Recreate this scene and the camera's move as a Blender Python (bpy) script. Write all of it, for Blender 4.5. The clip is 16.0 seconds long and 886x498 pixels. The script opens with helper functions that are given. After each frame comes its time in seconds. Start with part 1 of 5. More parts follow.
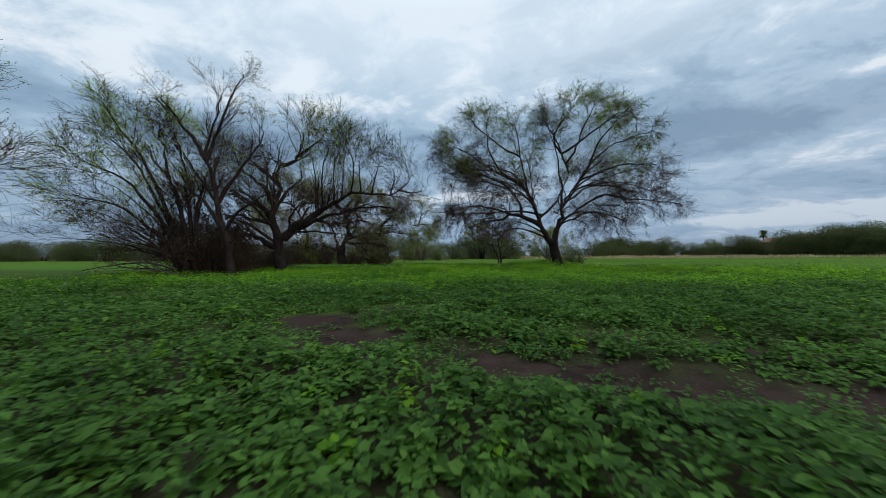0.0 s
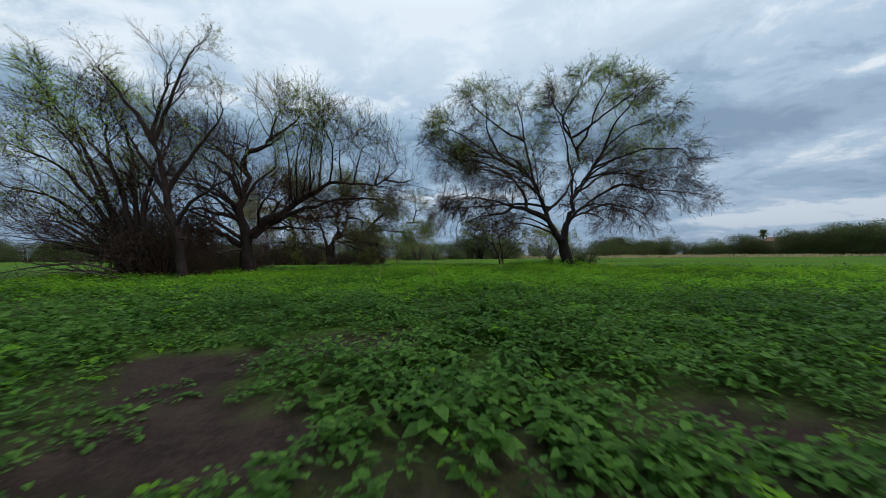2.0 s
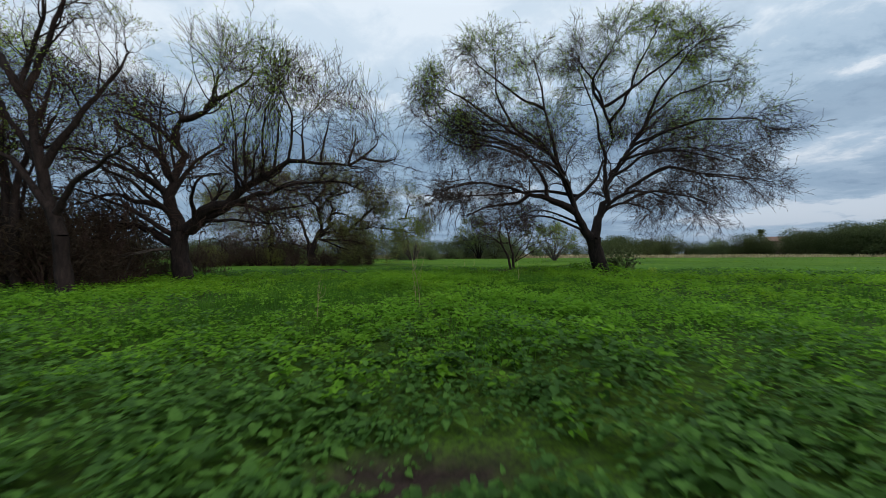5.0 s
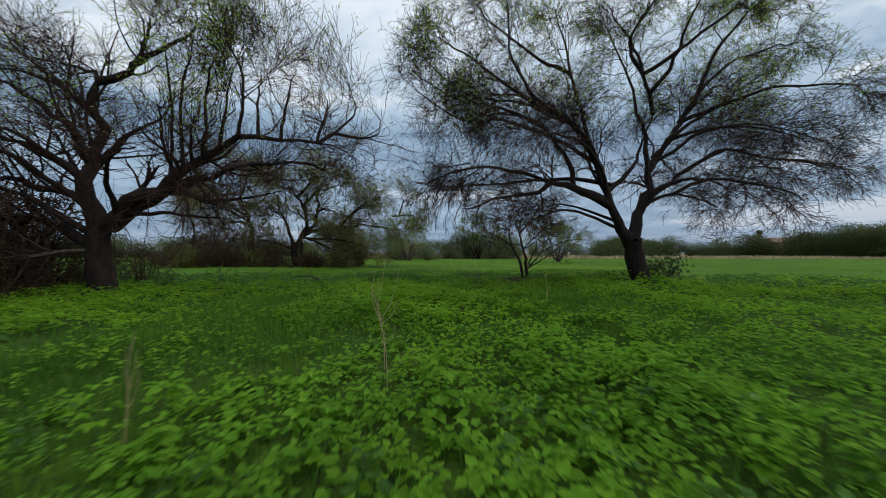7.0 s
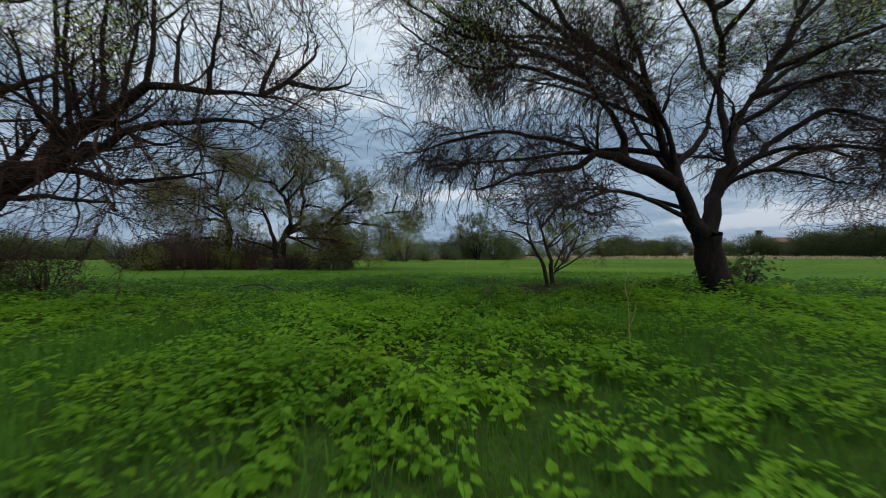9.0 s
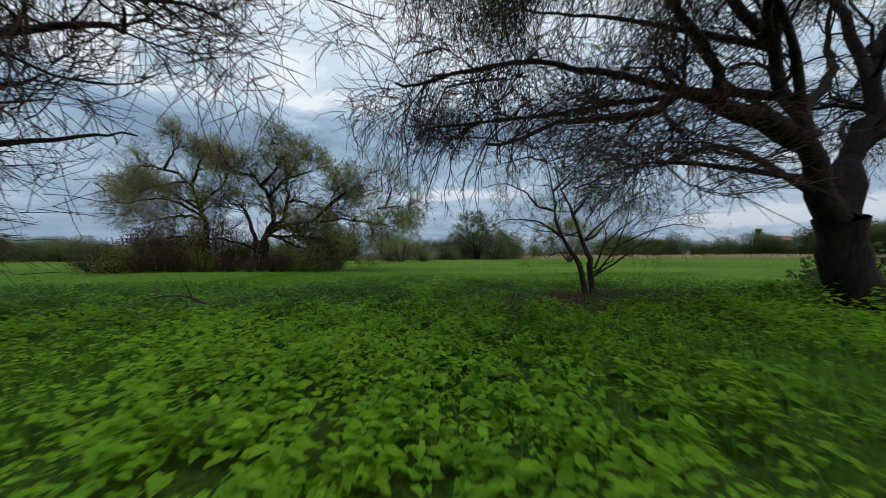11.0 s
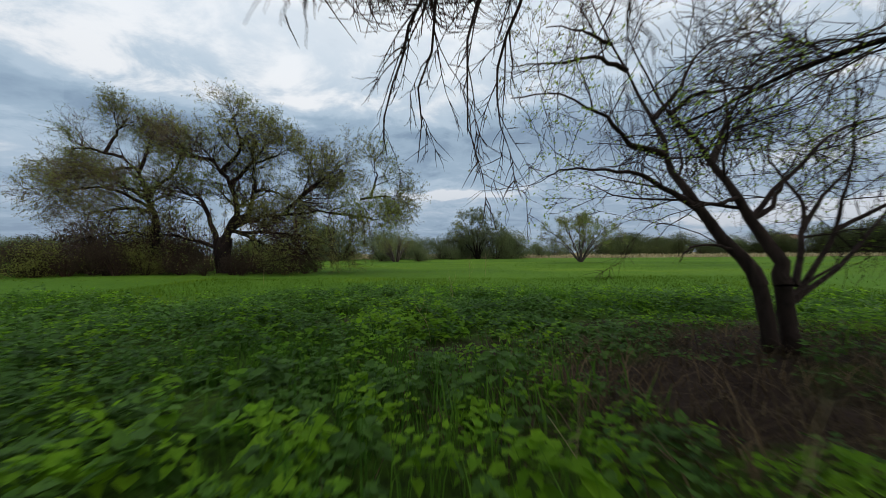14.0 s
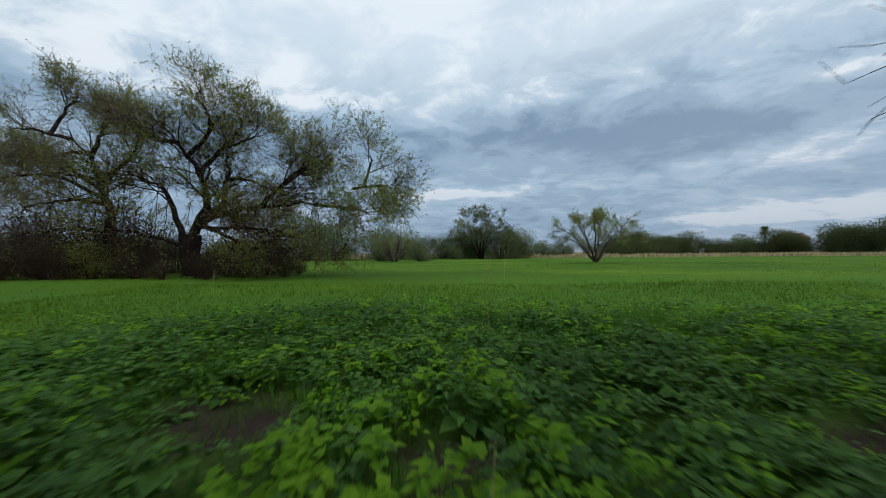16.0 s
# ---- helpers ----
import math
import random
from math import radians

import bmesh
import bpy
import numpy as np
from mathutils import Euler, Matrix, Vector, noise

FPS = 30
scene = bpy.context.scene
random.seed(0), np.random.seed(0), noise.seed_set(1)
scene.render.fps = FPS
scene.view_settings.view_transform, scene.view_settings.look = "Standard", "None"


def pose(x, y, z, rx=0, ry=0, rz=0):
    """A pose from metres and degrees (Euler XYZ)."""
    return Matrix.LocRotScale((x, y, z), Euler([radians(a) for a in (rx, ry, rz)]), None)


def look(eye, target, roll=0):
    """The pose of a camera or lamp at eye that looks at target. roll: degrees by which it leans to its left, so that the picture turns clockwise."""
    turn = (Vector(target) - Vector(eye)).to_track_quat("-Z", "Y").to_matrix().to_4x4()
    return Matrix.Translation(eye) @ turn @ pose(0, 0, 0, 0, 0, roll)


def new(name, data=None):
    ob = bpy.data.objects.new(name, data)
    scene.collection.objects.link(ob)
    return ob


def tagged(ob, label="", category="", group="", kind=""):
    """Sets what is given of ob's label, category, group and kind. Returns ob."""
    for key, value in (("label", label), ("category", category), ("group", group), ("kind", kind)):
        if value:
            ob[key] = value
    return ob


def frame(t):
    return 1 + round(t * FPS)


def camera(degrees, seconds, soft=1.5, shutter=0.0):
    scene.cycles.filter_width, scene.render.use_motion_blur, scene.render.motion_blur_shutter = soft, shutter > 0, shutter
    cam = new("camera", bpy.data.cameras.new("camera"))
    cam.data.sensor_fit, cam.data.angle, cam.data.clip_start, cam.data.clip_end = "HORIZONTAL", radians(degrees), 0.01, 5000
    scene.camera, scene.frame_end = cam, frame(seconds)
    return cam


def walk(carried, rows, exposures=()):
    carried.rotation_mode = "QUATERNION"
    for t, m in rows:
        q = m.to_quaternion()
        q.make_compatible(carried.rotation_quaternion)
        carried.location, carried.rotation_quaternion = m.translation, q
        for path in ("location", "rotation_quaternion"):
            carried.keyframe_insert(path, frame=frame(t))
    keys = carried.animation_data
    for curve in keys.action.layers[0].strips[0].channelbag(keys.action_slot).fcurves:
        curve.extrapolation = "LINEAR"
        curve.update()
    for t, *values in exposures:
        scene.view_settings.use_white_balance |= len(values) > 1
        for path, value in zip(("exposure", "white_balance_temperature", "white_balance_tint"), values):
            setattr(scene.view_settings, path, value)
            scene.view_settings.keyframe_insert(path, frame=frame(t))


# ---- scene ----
cam = camera(109.0, 16.0, soft=0.75, shutter=0.6)
PATH = [
    (0, (1.095, 1.081, 0.396), (0.991, 3.077, 0.438), -0.3),
    (0.5, (1.15, 1.51, 0.377), (1.047, 3.507, 0.422), -0.4),
    (1, (1.177, 1.97, 0.362), (1.077, 3.967, 0.406), -0.4),
    (1.5, (1.205, 2.432, 0.359), (1.107, 4.429, 0.404), -0.4),
    (2, (1.22, 2.891, 0.362), (1.124, 4.888, 0.404), -0.4),
    (2.5, (1.207, 3.357, 0.365), (1.114, 5.354, 0.408), -0.5),
    (3, (1.181, 3.842, 0.374), (1.094, 5.84, 0.413), -0.4),
    (3.5, (1.17, 4.313, 0.383), (1.086, 6.311, 0.421), -0.4),
    (4, (1.152, 4.774, 0.392), (1.071, 6.772, 0.43), -0.4),
    (6.5, (1.125, 7.234, 0.604), (1.06, 9.233, 0.628), 0.1),
    (7, (1.091, 7.768, 0.605), (1.031, 9.767, 0.632), 0.1),
    (7.5, (1.073, 8.306, 0.601), (1.016, 10.305, 0.628), 0.1),
    (8, (1.06, 8.82, 0.597), (1.004, 10.819, 0.623), 0.1),
    (8.5, (1.027, 9.308, 0.597), (0.974, 11.308, 0.625), -0.0),
    (9, (1.016, 9.845, 0.601), (0.967, 11.845, 0.632), -0.0),
    (11.5, (0.954, 12.081, 0.541), (0.916, 14.081, 0.573), -0.3),
    (12, (0.982, 12.602, 0.534), (0.943, 14.601, 0.568), -0.3),
    (12.5, (0.994, 13.096, 0.534), (0.958, 15.095, 0.566), -0.3),
    (13, (1.019, 13.581, 0.528), (0.981, 15.58, 0.563), -0.3),
    (13.5, (1.045, 14.035, 0.525), (1.009, 16.035, 0.557), -0.4),
    (14, (1.062, 14.472, 0.528), (1.026, 16.471, 0.557), -0.4),
    (14.5, (0.996, 14.984, 0.538), (0.965, 16.984, 0.567), -0.4),
    (15, (0.926, 15.534, 0.535), (0.896, 17.533, 0.564), -0.4),
    (15.5, (0.837, 16.107, 0.532), (0.807, 18.107, 0.559), -0.4),
    (16, (0.766, 16.682, 0.53), (0.732, 18.682, 0.555), -0.4),
]
walk(cam, [(t, look(eye, target, roll)) for t, eye, target, roll in PATH],
     [(0, 0, 6550, 12), (4, 0, 6550, 12), (8, 0, 6750, 14), (11.5, 0.08, 6850, 14), (13.5, 0.06, 7100, 16), (15, 0.05, 6900, 14), (16, 0, 6700, 12)])

# ---------------------------------------------------------------- light
SUN_ELEV, SUN_ROT = 32.0, 115.0          # sun behind cloud, to the right of the walk
world = bpy.data.worlds.new("dusk_sky")
scene.world = world
world.use_nodes = True
wt = world.node_tree
wt.nodes.clear()


def wnode(kind, **values):
    n = wt.nodes.new(kind)
    for k, v in values.items():
        n.inputs[k].default_value = v
    return n


def wmath(op, a, b=None, clamp=False):
    n = wt.nodes.new("ShaderNodeMath")
    n.operation, n.use_clamp = op, clamp
    for i, v in enumerate((a, b)):
        if v is None:
            continue
        if isinstance(v, (int, float)):
            n.inputs[i].default_value = v
        else:
            wt.links.new(v, n.inputs[i])
    return n.outputs[0]


def wramp(fac, stops):
    n = wt.nodes.new("ShaderNodeValToRGB")
    n.color_ramp.interpolation = "EASE"
    el = n.color_ramp.elements
    while len(el) < len(stops):
        el.new(0.5)
    for e, (p, c) in zip(el, stops):
        e.position, e.color = p, (*c, 1)
    wt.links.new(fac, n.inputs[0])
    return n.outputs[0]


def wmix(fac, a, b, kind="MIX"):
    n = wt.nodes.new("ShaderNodeMix")
    n.data_type, n.blend_type = "RGBA", kind
    for i, v in ((0, fac), (6, a), (7, b)):
        if isinstance(v, (int, float)):
            n.inputs[i].default_value = v
        elif isinstance(v, tuple):
            n.inputs[i].default_value = (*v, 1)
        else:
            wt.links.new(v, n.inputs[i])
    return n.outputs[2]


coord = wt.nodes.new("ShaderNodeTexCoord")
sep = wt.nodes.new("ShaderNodeSeparateXYZ")
wt.links.new(coord.outputs["Generated"], sep.inputs[0])
dx, dy, dz = sep.outputs
rise = wmath("ADD", wmath("MAXIMUM", dz, 0.0), 0.20)
flat = wt.nodes.new("ShaderNodeCombineXYZ")          # the cloud layer, seen in perspective
wt.links.new(wmath("DIVIDE", dx, rise), flat.inputs[0])
wt.links.new(wmath("DIVIDE", dy, rise), flat.inputs[1])


def cloud_noise(scale, detail, seed, stretch=(1, 1, 1), distort=0.0, rough=0.55):
    mp = wt.nodes.new("ShaderNodeMapping")
    mp.inputs["Location"].default_value = (seed, seed * 0.7, seed * 1.3)
    mp.inputs["Scale"].default_value = stretch
    mp.inputs["Rotation"].default_value = (0, 0, 0.22)
    wt.links.new(flat.outputs[0], mp.inputs[0])
    n = wnode("ShaderNodeTexNoise", Scale=scale, Detail=detail, Roughness=rough, Distortion=distort)
    wt.links.new(mp.outputs[0], n.inputs["Vector"])
    return n.outputs["Fac"]


def cloud_patch(x, y, z, width, tall, soft=0.75):
    """A long soft form in the cloud layer towards (x, y, z)."""
    size = math.sqrt(x * x + y * y + z * z)
    x, y, z = x / size, y / size, z / size
    side = wmath("SUBTRACT", wmath("MULTIPLY", dx, y / math.hypot(x, y)), wmath("MULTIPLY", dy, x / math.hypot(x, y)))
    up = wmath("SUBTRACT", dz, z)
    r = wmath("ADD", wmath("POWER", wmath("ABSOLUTE", wmath("DIVIDE", side, width)), 2.0),
              wmath("POWER", wmath("ABSOLUTE", wmath("DIVIDE", wmath("ADD", up, wmath("MULTIPLY", wmath("SUBTRACT", warp, 0.5), tall * 1.4 + 0.05)), tall)), 2.0))
    front = wmath("GREATER_THAN", wmath("ADD", wmath("MULTIPLY", dx, x), wmath("MULTIPLY", dy, y)), 0.0)
    return wmath("MULTIPLY", wmath("MULTIPLY", wmath("POWER", 2.718, wmath("MULTIPLY", r, -soft)), wmath("MULTIPLY", fine, 2.0)), front)


warp = cloud_noise(2.6, 7, 9.1, (0.9, 1.15, 1), 0.3)
big = cloud_noise(0.75, 7, 3.4, (0.8, 1.35, 1), 0.2)
fine = cloud_noise(3.2, 9, 7.7, (0.95, 1.12, 1), 0.35, 0.62)
cover = wmath("ADD", wmath("MULTIPLY", big, 0.52), wmath("MULTIPLY", fine, 0.48))
SKY_FORMS = (  # x, y, z, width, height, amount (bright above nought)
    (-1.08, 1.0, 0.63, 0.30, 0.045, 0.10), (-0.60, 1.0, 0.74, 0.45, 0.05, 0.05), (-1.02, 1.0, 0.46, 0.42, 0.045, -0.16), (0.05, 1.0, 0.19, 0.16, 0.012, 0.26),
    (1.33, 1.0, 0.60, 0.06, 0.014, 0.18), (1.00, 1.0, 0.53, 0.09, 0.030, 0.02), (0.80, 1.0, 0.37, 0.55, 0.060, -0.08), (0.72, 1.0, 0.55, 0.22, 0.040, -0.03), (1.15, 1.0, 0.75, 0.35, 0.08, 0.10),
    (1.25, 1.0, 0.33, 0.30, 0.020, 0.12), (1.15, 1.0, 0.13, 0.22, 0.016, 0.20), (0.20, 1.0, 0.50, 0.30, 0.030, 0.10),
    (0.10, 1.0, 0.85, 0.90, 0.09, 0.12), (-0.35, 1.0, 0.72, 0.28, 0.05, -0.10), (0.45, 1.0, 0.62, 0.10, 0.02, -0.08),
)
for fx, fy, fz, fw, fh, amount in SKY_FORMS:
    cover = wmath("ADD", cover, wmath("MULTIPLY", cloud_patch(fx, fy, fz, fw, fh), amount))
body = wramp(cover, [(0.37, (0.17, 0.275, 0.40)), (0.46, (0.265, 0.40, 0.535)), (0.54, (0.38, 0.525, 0.66)), (0.66, (0.72, 0.81, 0.88))])
low = wramp(dz, [(0.0, (0.22, 0.29, 0.38)), (0.05, (0.19, 0.28, 0.40)), (0.16, (0.20, 0.295, 0.42)), (0.30, (0.27, 0.37, 0.49))])
thin = wramp(dz, [(0.0, (0.75, 0.75, 0.75)), (0.10, (0.45, 0.45, 0.45)), (0.30, (0.16, 0.12, 0.12)), (0.5, (0.0, 0.0, 0.0))])
clouds = wmix(thin, body, low)
high = wramp(dz, [(0.38, (0.0, 0.0, 0.0)), (0.56, (0.62, 0.62, 0.62))])
clouds = wmix(high, clouds, (0.67, 0.79, 0.89))
glow = wmath("MULTIPLY", cloud_patch(1.30, 1.0, 0.42, 0.55, 0.30, 1.0), 0.05)
clouds = wmix(glow, clouds, (0.80, 0.70, 0.68))

sky = wt.nodes.new("ShaderNodeTexSky")
sky.sky_type, sky.sun_disc = "NISHITA", False
sky.sun_elevation, sky.sun_rotation = radians(SUN_ELEV), radians(SUN_ROT)
bg_sky = wnode("ShaderNodeBackground", Strength=0.12)
wt.links.new(sky.outputs[0], bg_sky.inputs[0])
bg_cloud = wnode("ShaderNodeBackground")
upper = wt.nodes.new("ShaderNodeMapRange")          # an overcast sky is brightest overhead
for i, v in enumerate((0.62, 1.0, 1.1, 2.3)):
    upper.inputs[i + 1].default_value = v
wt.links.new(dz, upper.inputs[0])
wt.links.new(upper.outputs[0], bg_cloud.inputs[1])
wt.links.new(clouds, bg_cloud.inputs[0])
overcast = wnode("ShaderNodeMixShader", Fac=0.975)
wt.links.new(bg_sky.outputs[0], overcast.inputs[1])
wt.links.new(bg_cloud.outputs[0], overcast.inputs[2])
wout = wt.nodes.new("ShaderNodeOutputWorld")
wt.links.new(overcast.outputs[0], wout.inputs[0])

sun_data = bpy.data.lights.new("sun", "SUN")
sun_data.energy, sun_data.angle, sun_data.color = 1.4, radians(60), (1.0, 0.95, 0.89)
sun = new("sun", sun_data)
sun.matrix_world = look((0, 0, 30), (-math.sin(radians(SUN_ROT)) * 20, -math.cos(radians(SUN_ROT)) * 20, 30 - 20 * math.tan(radians(SUN_ELEV))))

# ---------------------------------------------------------------- materials


class Paint:
    """A node material under construction."""

    def __init__(self, name, roughness=0.8, spec=0.3):
        self.m = bpy.data.materials.new(name)
        self.m.use_nodes = True
        self.t = self.m.node_tree
        self.b = self.t.nodes["Principled BSDF"]
        self.b.inputs["Roughness"].default_value = roughness
        self.b.inputs["Specular IOR Level"].default_value = spec
        self.geo = self.t.nodes.new("ShaderNodeNewGeometry")
        self.co = self.t.nodes.new("ShaderNodeTexCoord")

    def link(self, a, b):
        self.t.links.new(a, b)

    def noise(self, scale, detail=4, rough=0.55, stretch=None, distort=0.0, where="place"):
        n = self.t.nodes.new("ShaderNodeTexNoise")
        n.inputs["Scale"].default_value, n.inputs["Detail"].default_value = scale, detail
        n.inputs["Roughness"].default_value, n.inputs["Distortion"].default_value = rough, distort
        src = self.geo.outputs["Position"] if where == "place" else self.co.outputs["Object"]
        if stretch:
            mp = self.t.nodes.new("ShaderNodeMapping")
            mp.inputs["Scale"].default_value = stretch
            self.link(src, mp.inputs[0])
            src = mp.outputs[0]
        self.link(src, n.inputs["Vector"])
        return n.outputs["Fac"]

    def ramp(self, fac, stops):
        n = self.t.nodes.new("ShaderNodeValToRGB")
        el = n.color_ramp.elements
        while len(el) < len(stops):
            el.new(0.5)
        for e, (p, c) in zip(el, stops):
            e.position, e.color = p, (*c, 1)
        self.link(fac, n.inputs[0])
        return n.outputs[0]

    def mix(self, fac, a, b, kind="MIX"):
        n = self.t.nodes.new("ShaderNodeMix")
        n.data_type, n.blend_type = "RGBA", kind
        for i, v in ((0, fac), (6, a), (7, b)):
            if isinstance(v, (int, float)):
                n.inputs[i].default_value = v
            elif isinstance(v, tuple):
                n.inputs[i].default_value = (*v, 1)
            else:
                self.link(v, n.inputs[i])
        return n.outputs[2]

    def colour(self, c):
        self.link(c, self.b.inputs["Base Color"])

    def bump(self, h, strength=0.4, dist=0.02):
        n = self.t.nodes.new("ShaderNodeBump")
        n.inputs["Strength"].default_value, n.inputs["Distance"].default_value = strength, dist
        self.link(h, n.inputs["Height"])
        self.link(n.outputs[0], self.b.inputs["Normal"])

    def translucent(self, c, share):
        tr = self.t.nodes.new("ShaderNodeBsdfTranslucent")
        self.link(c, tr.inputs[0])
        mx = self.t.nodes.new("ShaderNodeMixShader")
        mx.inputs[0].default_value = share
        self.link(self.b.outputs[0], mx.inputs[1])
        self.link(tr.outputs[0], mx.inputs[2])
        self.link(mx.outputs[0], self.t.nodes["Material Output"].inputs[0])


def leaf_paint(name, dark, mid, light, share=0.3, roughness=0.5, patch=0.45, yellow=None, spec=0.35):
    p = Paint(name, roughness, spec)
    one = p.ramp(p.geo.outputs["Random Per Island"], [(0.0, dark), (0.5, mid), (1.0, light)])
    area = p.noise(patch, 3)
    wide = p.ramp(area, [(0.35, (0.72, 0.75, 0.70)), (0.65, (1.2, 1.15, 1.05))])
    c = p.mix(1.0, one, wide, "MULTIPLY")
    if yellow:
        spot = p.ramp(p.noise(patch * 2.3, 4), [(0.52, (0, 0, 0)), (0.72, (0.7, 0.7, 0.7))])
        c = p.mix(spot, c, yellow)
    vein = p.ramp(p.noise(60, 2), [(0.3, (0.85, 0.85, 0.85)), (0.7, (1.1, 1.1, 1.1))])
    c = p.mix(1.0, c, vein, "MULTIPLY")
    p.colour(c)
    p.translucent(c, share)
    return p.m


def bark_paint(name, dark, light, scale=14):
    p = Paint(name, 0.92, 0.15)
    ridges = p.noise(scale, 6, 0.65, (1, 1, 0.22), 0.8)
    stain = p.noise(1.3, 3)
    c = p.ramp(ridges, [(0.32, dark), (0.68, light)])
    c = p.mix(1.0, c, p.ramp(stain, [(0.3, (0.7, 0.68, 0.66)), (0.7, (1.25, 1.2, 1.15))]), "MULTIPLY")
    p.colour(c)
    p.bump(ridges, 0.8, 0.03)
    return p.m


BARK = bark_paint("mesquite_bark", (0.009, 0.0065, 0.006), (0.034, 0.024, 0.021))
BARK_YOUNG = bark_paint("young_bark", (0.018, 0.012, 0.010), (0.060, 0.040, 0.033))
BARK_GREY = bark_paint("grey_bark", (0.035, 0.030, 0.027), (0.13, 0.11, 0.095))
TWIG = bark_paint("twig_bark", (0.020, 0.012, 0.009), (0.060, 0.035, 0.027), 30)
TWIG_RED = bark_paint("reddish_twig_bark", (0.035, 0.020, 0.015), (0.11, 0.062, 0.045), 30)
TWIG_GREY = bark_paint("grey_twig_bark", (0.055, 0.042, 0.036), (0.16, 0.12, 0.10), 30)
DEADWOOD = bark_paint("dead_wood", (0.028, 0.022, 0.019), (0.085, 0.070, 0.060), 20)
MESQUITE = leaf_paint("mesquite_leaves", (0.14, 0.19, 0.05), (0.21, 0.275, 0.068), (0.28, 0.355, 0.092), 0.7, spec=0.12)
MESQUITE_FRESH = leaf_paint("fresh_mesquite_leaves", (0.21, 0.34, 0.044), (0.29, 0.44, 0.058), (0.37, 0.52, 0.078), 0.72, spec=0.12)
OLIVE = leaf_paint("olive_leaves", (0.145, 0.155, 0.044), (0.205, 0.220, 0.060), (0.265, 0.282, 0.082), 0.62, spec=0.12)
SHRUB = leaf_paint("shrub_leaves", (0.080, 0.108, 0.047), (0.105, 0.138, 0.058), (0.135, 0.165, 0.072), 0.35, spec=0.15)
SHRUB_DARK = leaf_paint("dark_hedge_leaves", (0.062, 0.080, 0.032), (0.085, 0.108, 0.042), (0.108, 0.134, 0.052), 0.55, spec=0.1)
BRUSH = leaf_paint("dry_brush", (0.048, 0.035, 0.027), (0.070, 0.050, 0.037), (0.098, 0.070, 0.050), 0.5, spec=0.08)
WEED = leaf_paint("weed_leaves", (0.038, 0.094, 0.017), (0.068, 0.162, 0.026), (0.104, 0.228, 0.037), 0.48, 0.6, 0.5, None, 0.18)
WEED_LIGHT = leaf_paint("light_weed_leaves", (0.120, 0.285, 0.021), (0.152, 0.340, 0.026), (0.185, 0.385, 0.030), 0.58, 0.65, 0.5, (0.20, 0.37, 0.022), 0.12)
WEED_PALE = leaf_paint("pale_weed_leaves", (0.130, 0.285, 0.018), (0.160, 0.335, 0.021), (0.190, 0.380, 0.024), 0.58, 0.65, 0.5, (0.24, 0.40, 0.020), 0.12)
GRASS = leaf_paint("green_grass", (0.048, 0.135, 0.018), (0.074, 0.185, 0.025), (0.108, 0.235, 0.030), 0.55, 0.75, 0.33, (0.13, 0.26, 0.024), 0.10)
FIELD = leaf_paint("field_grass", (0.054, 0.118, 0.010), (0.070, 0.145, 0.012), (0.092, 0.170, 0.014), 0.45, 0.85, 0.12, (0.22, 0.31, 0.018), 0.03)
DEAD_GRASS = leaf_paint("dead_grass", (0.040, 0.028, 0.018), (0.085, 0.058, 0.034), (0.17, 0.12, 0.07), 0.25, 0.75, 1.2, spec=0.1)
STRAW = leaf_paint("dry_straw", (0.26, 0.20, 0.11), (0.38, 0.30, 0.17), (0.50, 0.40, 0.25), 0.3, 0.7)

p = Paint("field_ground", 0.95, 0.05)
soil_n = p.noise(3.0, 8, 0.7)
grit = p.noise(42, 5, 0.7)
soil = p.ramp(soil_n, [(0.3, (0.018, 0.0125, 0.0105)), (0.7, (0.051, 0.035, 0.029))])
soil = p.mix(1.0, soil, p.ramp(grit, [(0.3, (0.65, 0.65, 0.65)), (0.7, (1.35, 1.3, 1.25))]), "MULTIPLY")
turf = p.ramp(p.noise(0.16, 6, 0.6, (0.5, 1.2, 1)), [(0.32, (0.044, 0.100, 0.011)), (0.52, (0.066, 0.134, 0.013)), (0.70, (0.104, 0.176, 0.016))])
turf = p.mix(1.0, turf, p.ramp(p.noise(9, 5, 0.7), [(0.3, (0.55, 0.6, 0.5)), (0.7, (1.3, 1.25, 1.2))]), "MULTIPLY")
patch = p.t.nodes.new("ShaderNodeAttribute")
patch.attribute_name = "bare"
sepg = p.t.nodes.new("ShaderNodeSeparateXYZ")
p.link(p.geo.outputs["Position"], sepg.inputs[0])
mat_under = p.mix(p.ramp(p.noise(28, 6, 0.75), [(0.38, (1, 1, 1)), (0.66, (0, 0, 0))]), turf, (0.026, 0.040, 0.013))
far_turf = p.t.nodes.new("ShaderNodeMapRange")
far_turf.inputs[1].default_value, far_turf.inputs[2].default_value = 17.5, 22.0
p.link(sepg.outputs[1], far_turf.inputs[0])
lie = p.t.nodes.new("ShaderNodeMath")          # a dull strip of older grass along the field
lie.operation = "MULTIPLY_ADD"
p.link(p.noise(0.35, 4), lie.inputs[0])
lie.inputs[1].default_value = 3.5
p.link(sepg.outputs[1], lie.inputs[2])
dull = p.t.nodes.new("ShaderNodeMapRange")
dull.inputs[1].default_value, dull.inputs[2].default_value, dull.inputs[3].default_value, dull.inputs[4].default_value = 24.5, 30.0, 0.75, 0.0
p.link(lie.outputs[0], dull.inputs[0])
turf = p.mix(dull.outputs[0], turf, p.ramp(p.noise(4.0, 5, 0.7), [(0.3, (0.042, 0.105, 0.013)), (0.7, (0.072, 0.155, 0.017))]))
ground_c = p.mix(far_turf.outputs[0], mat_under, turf)
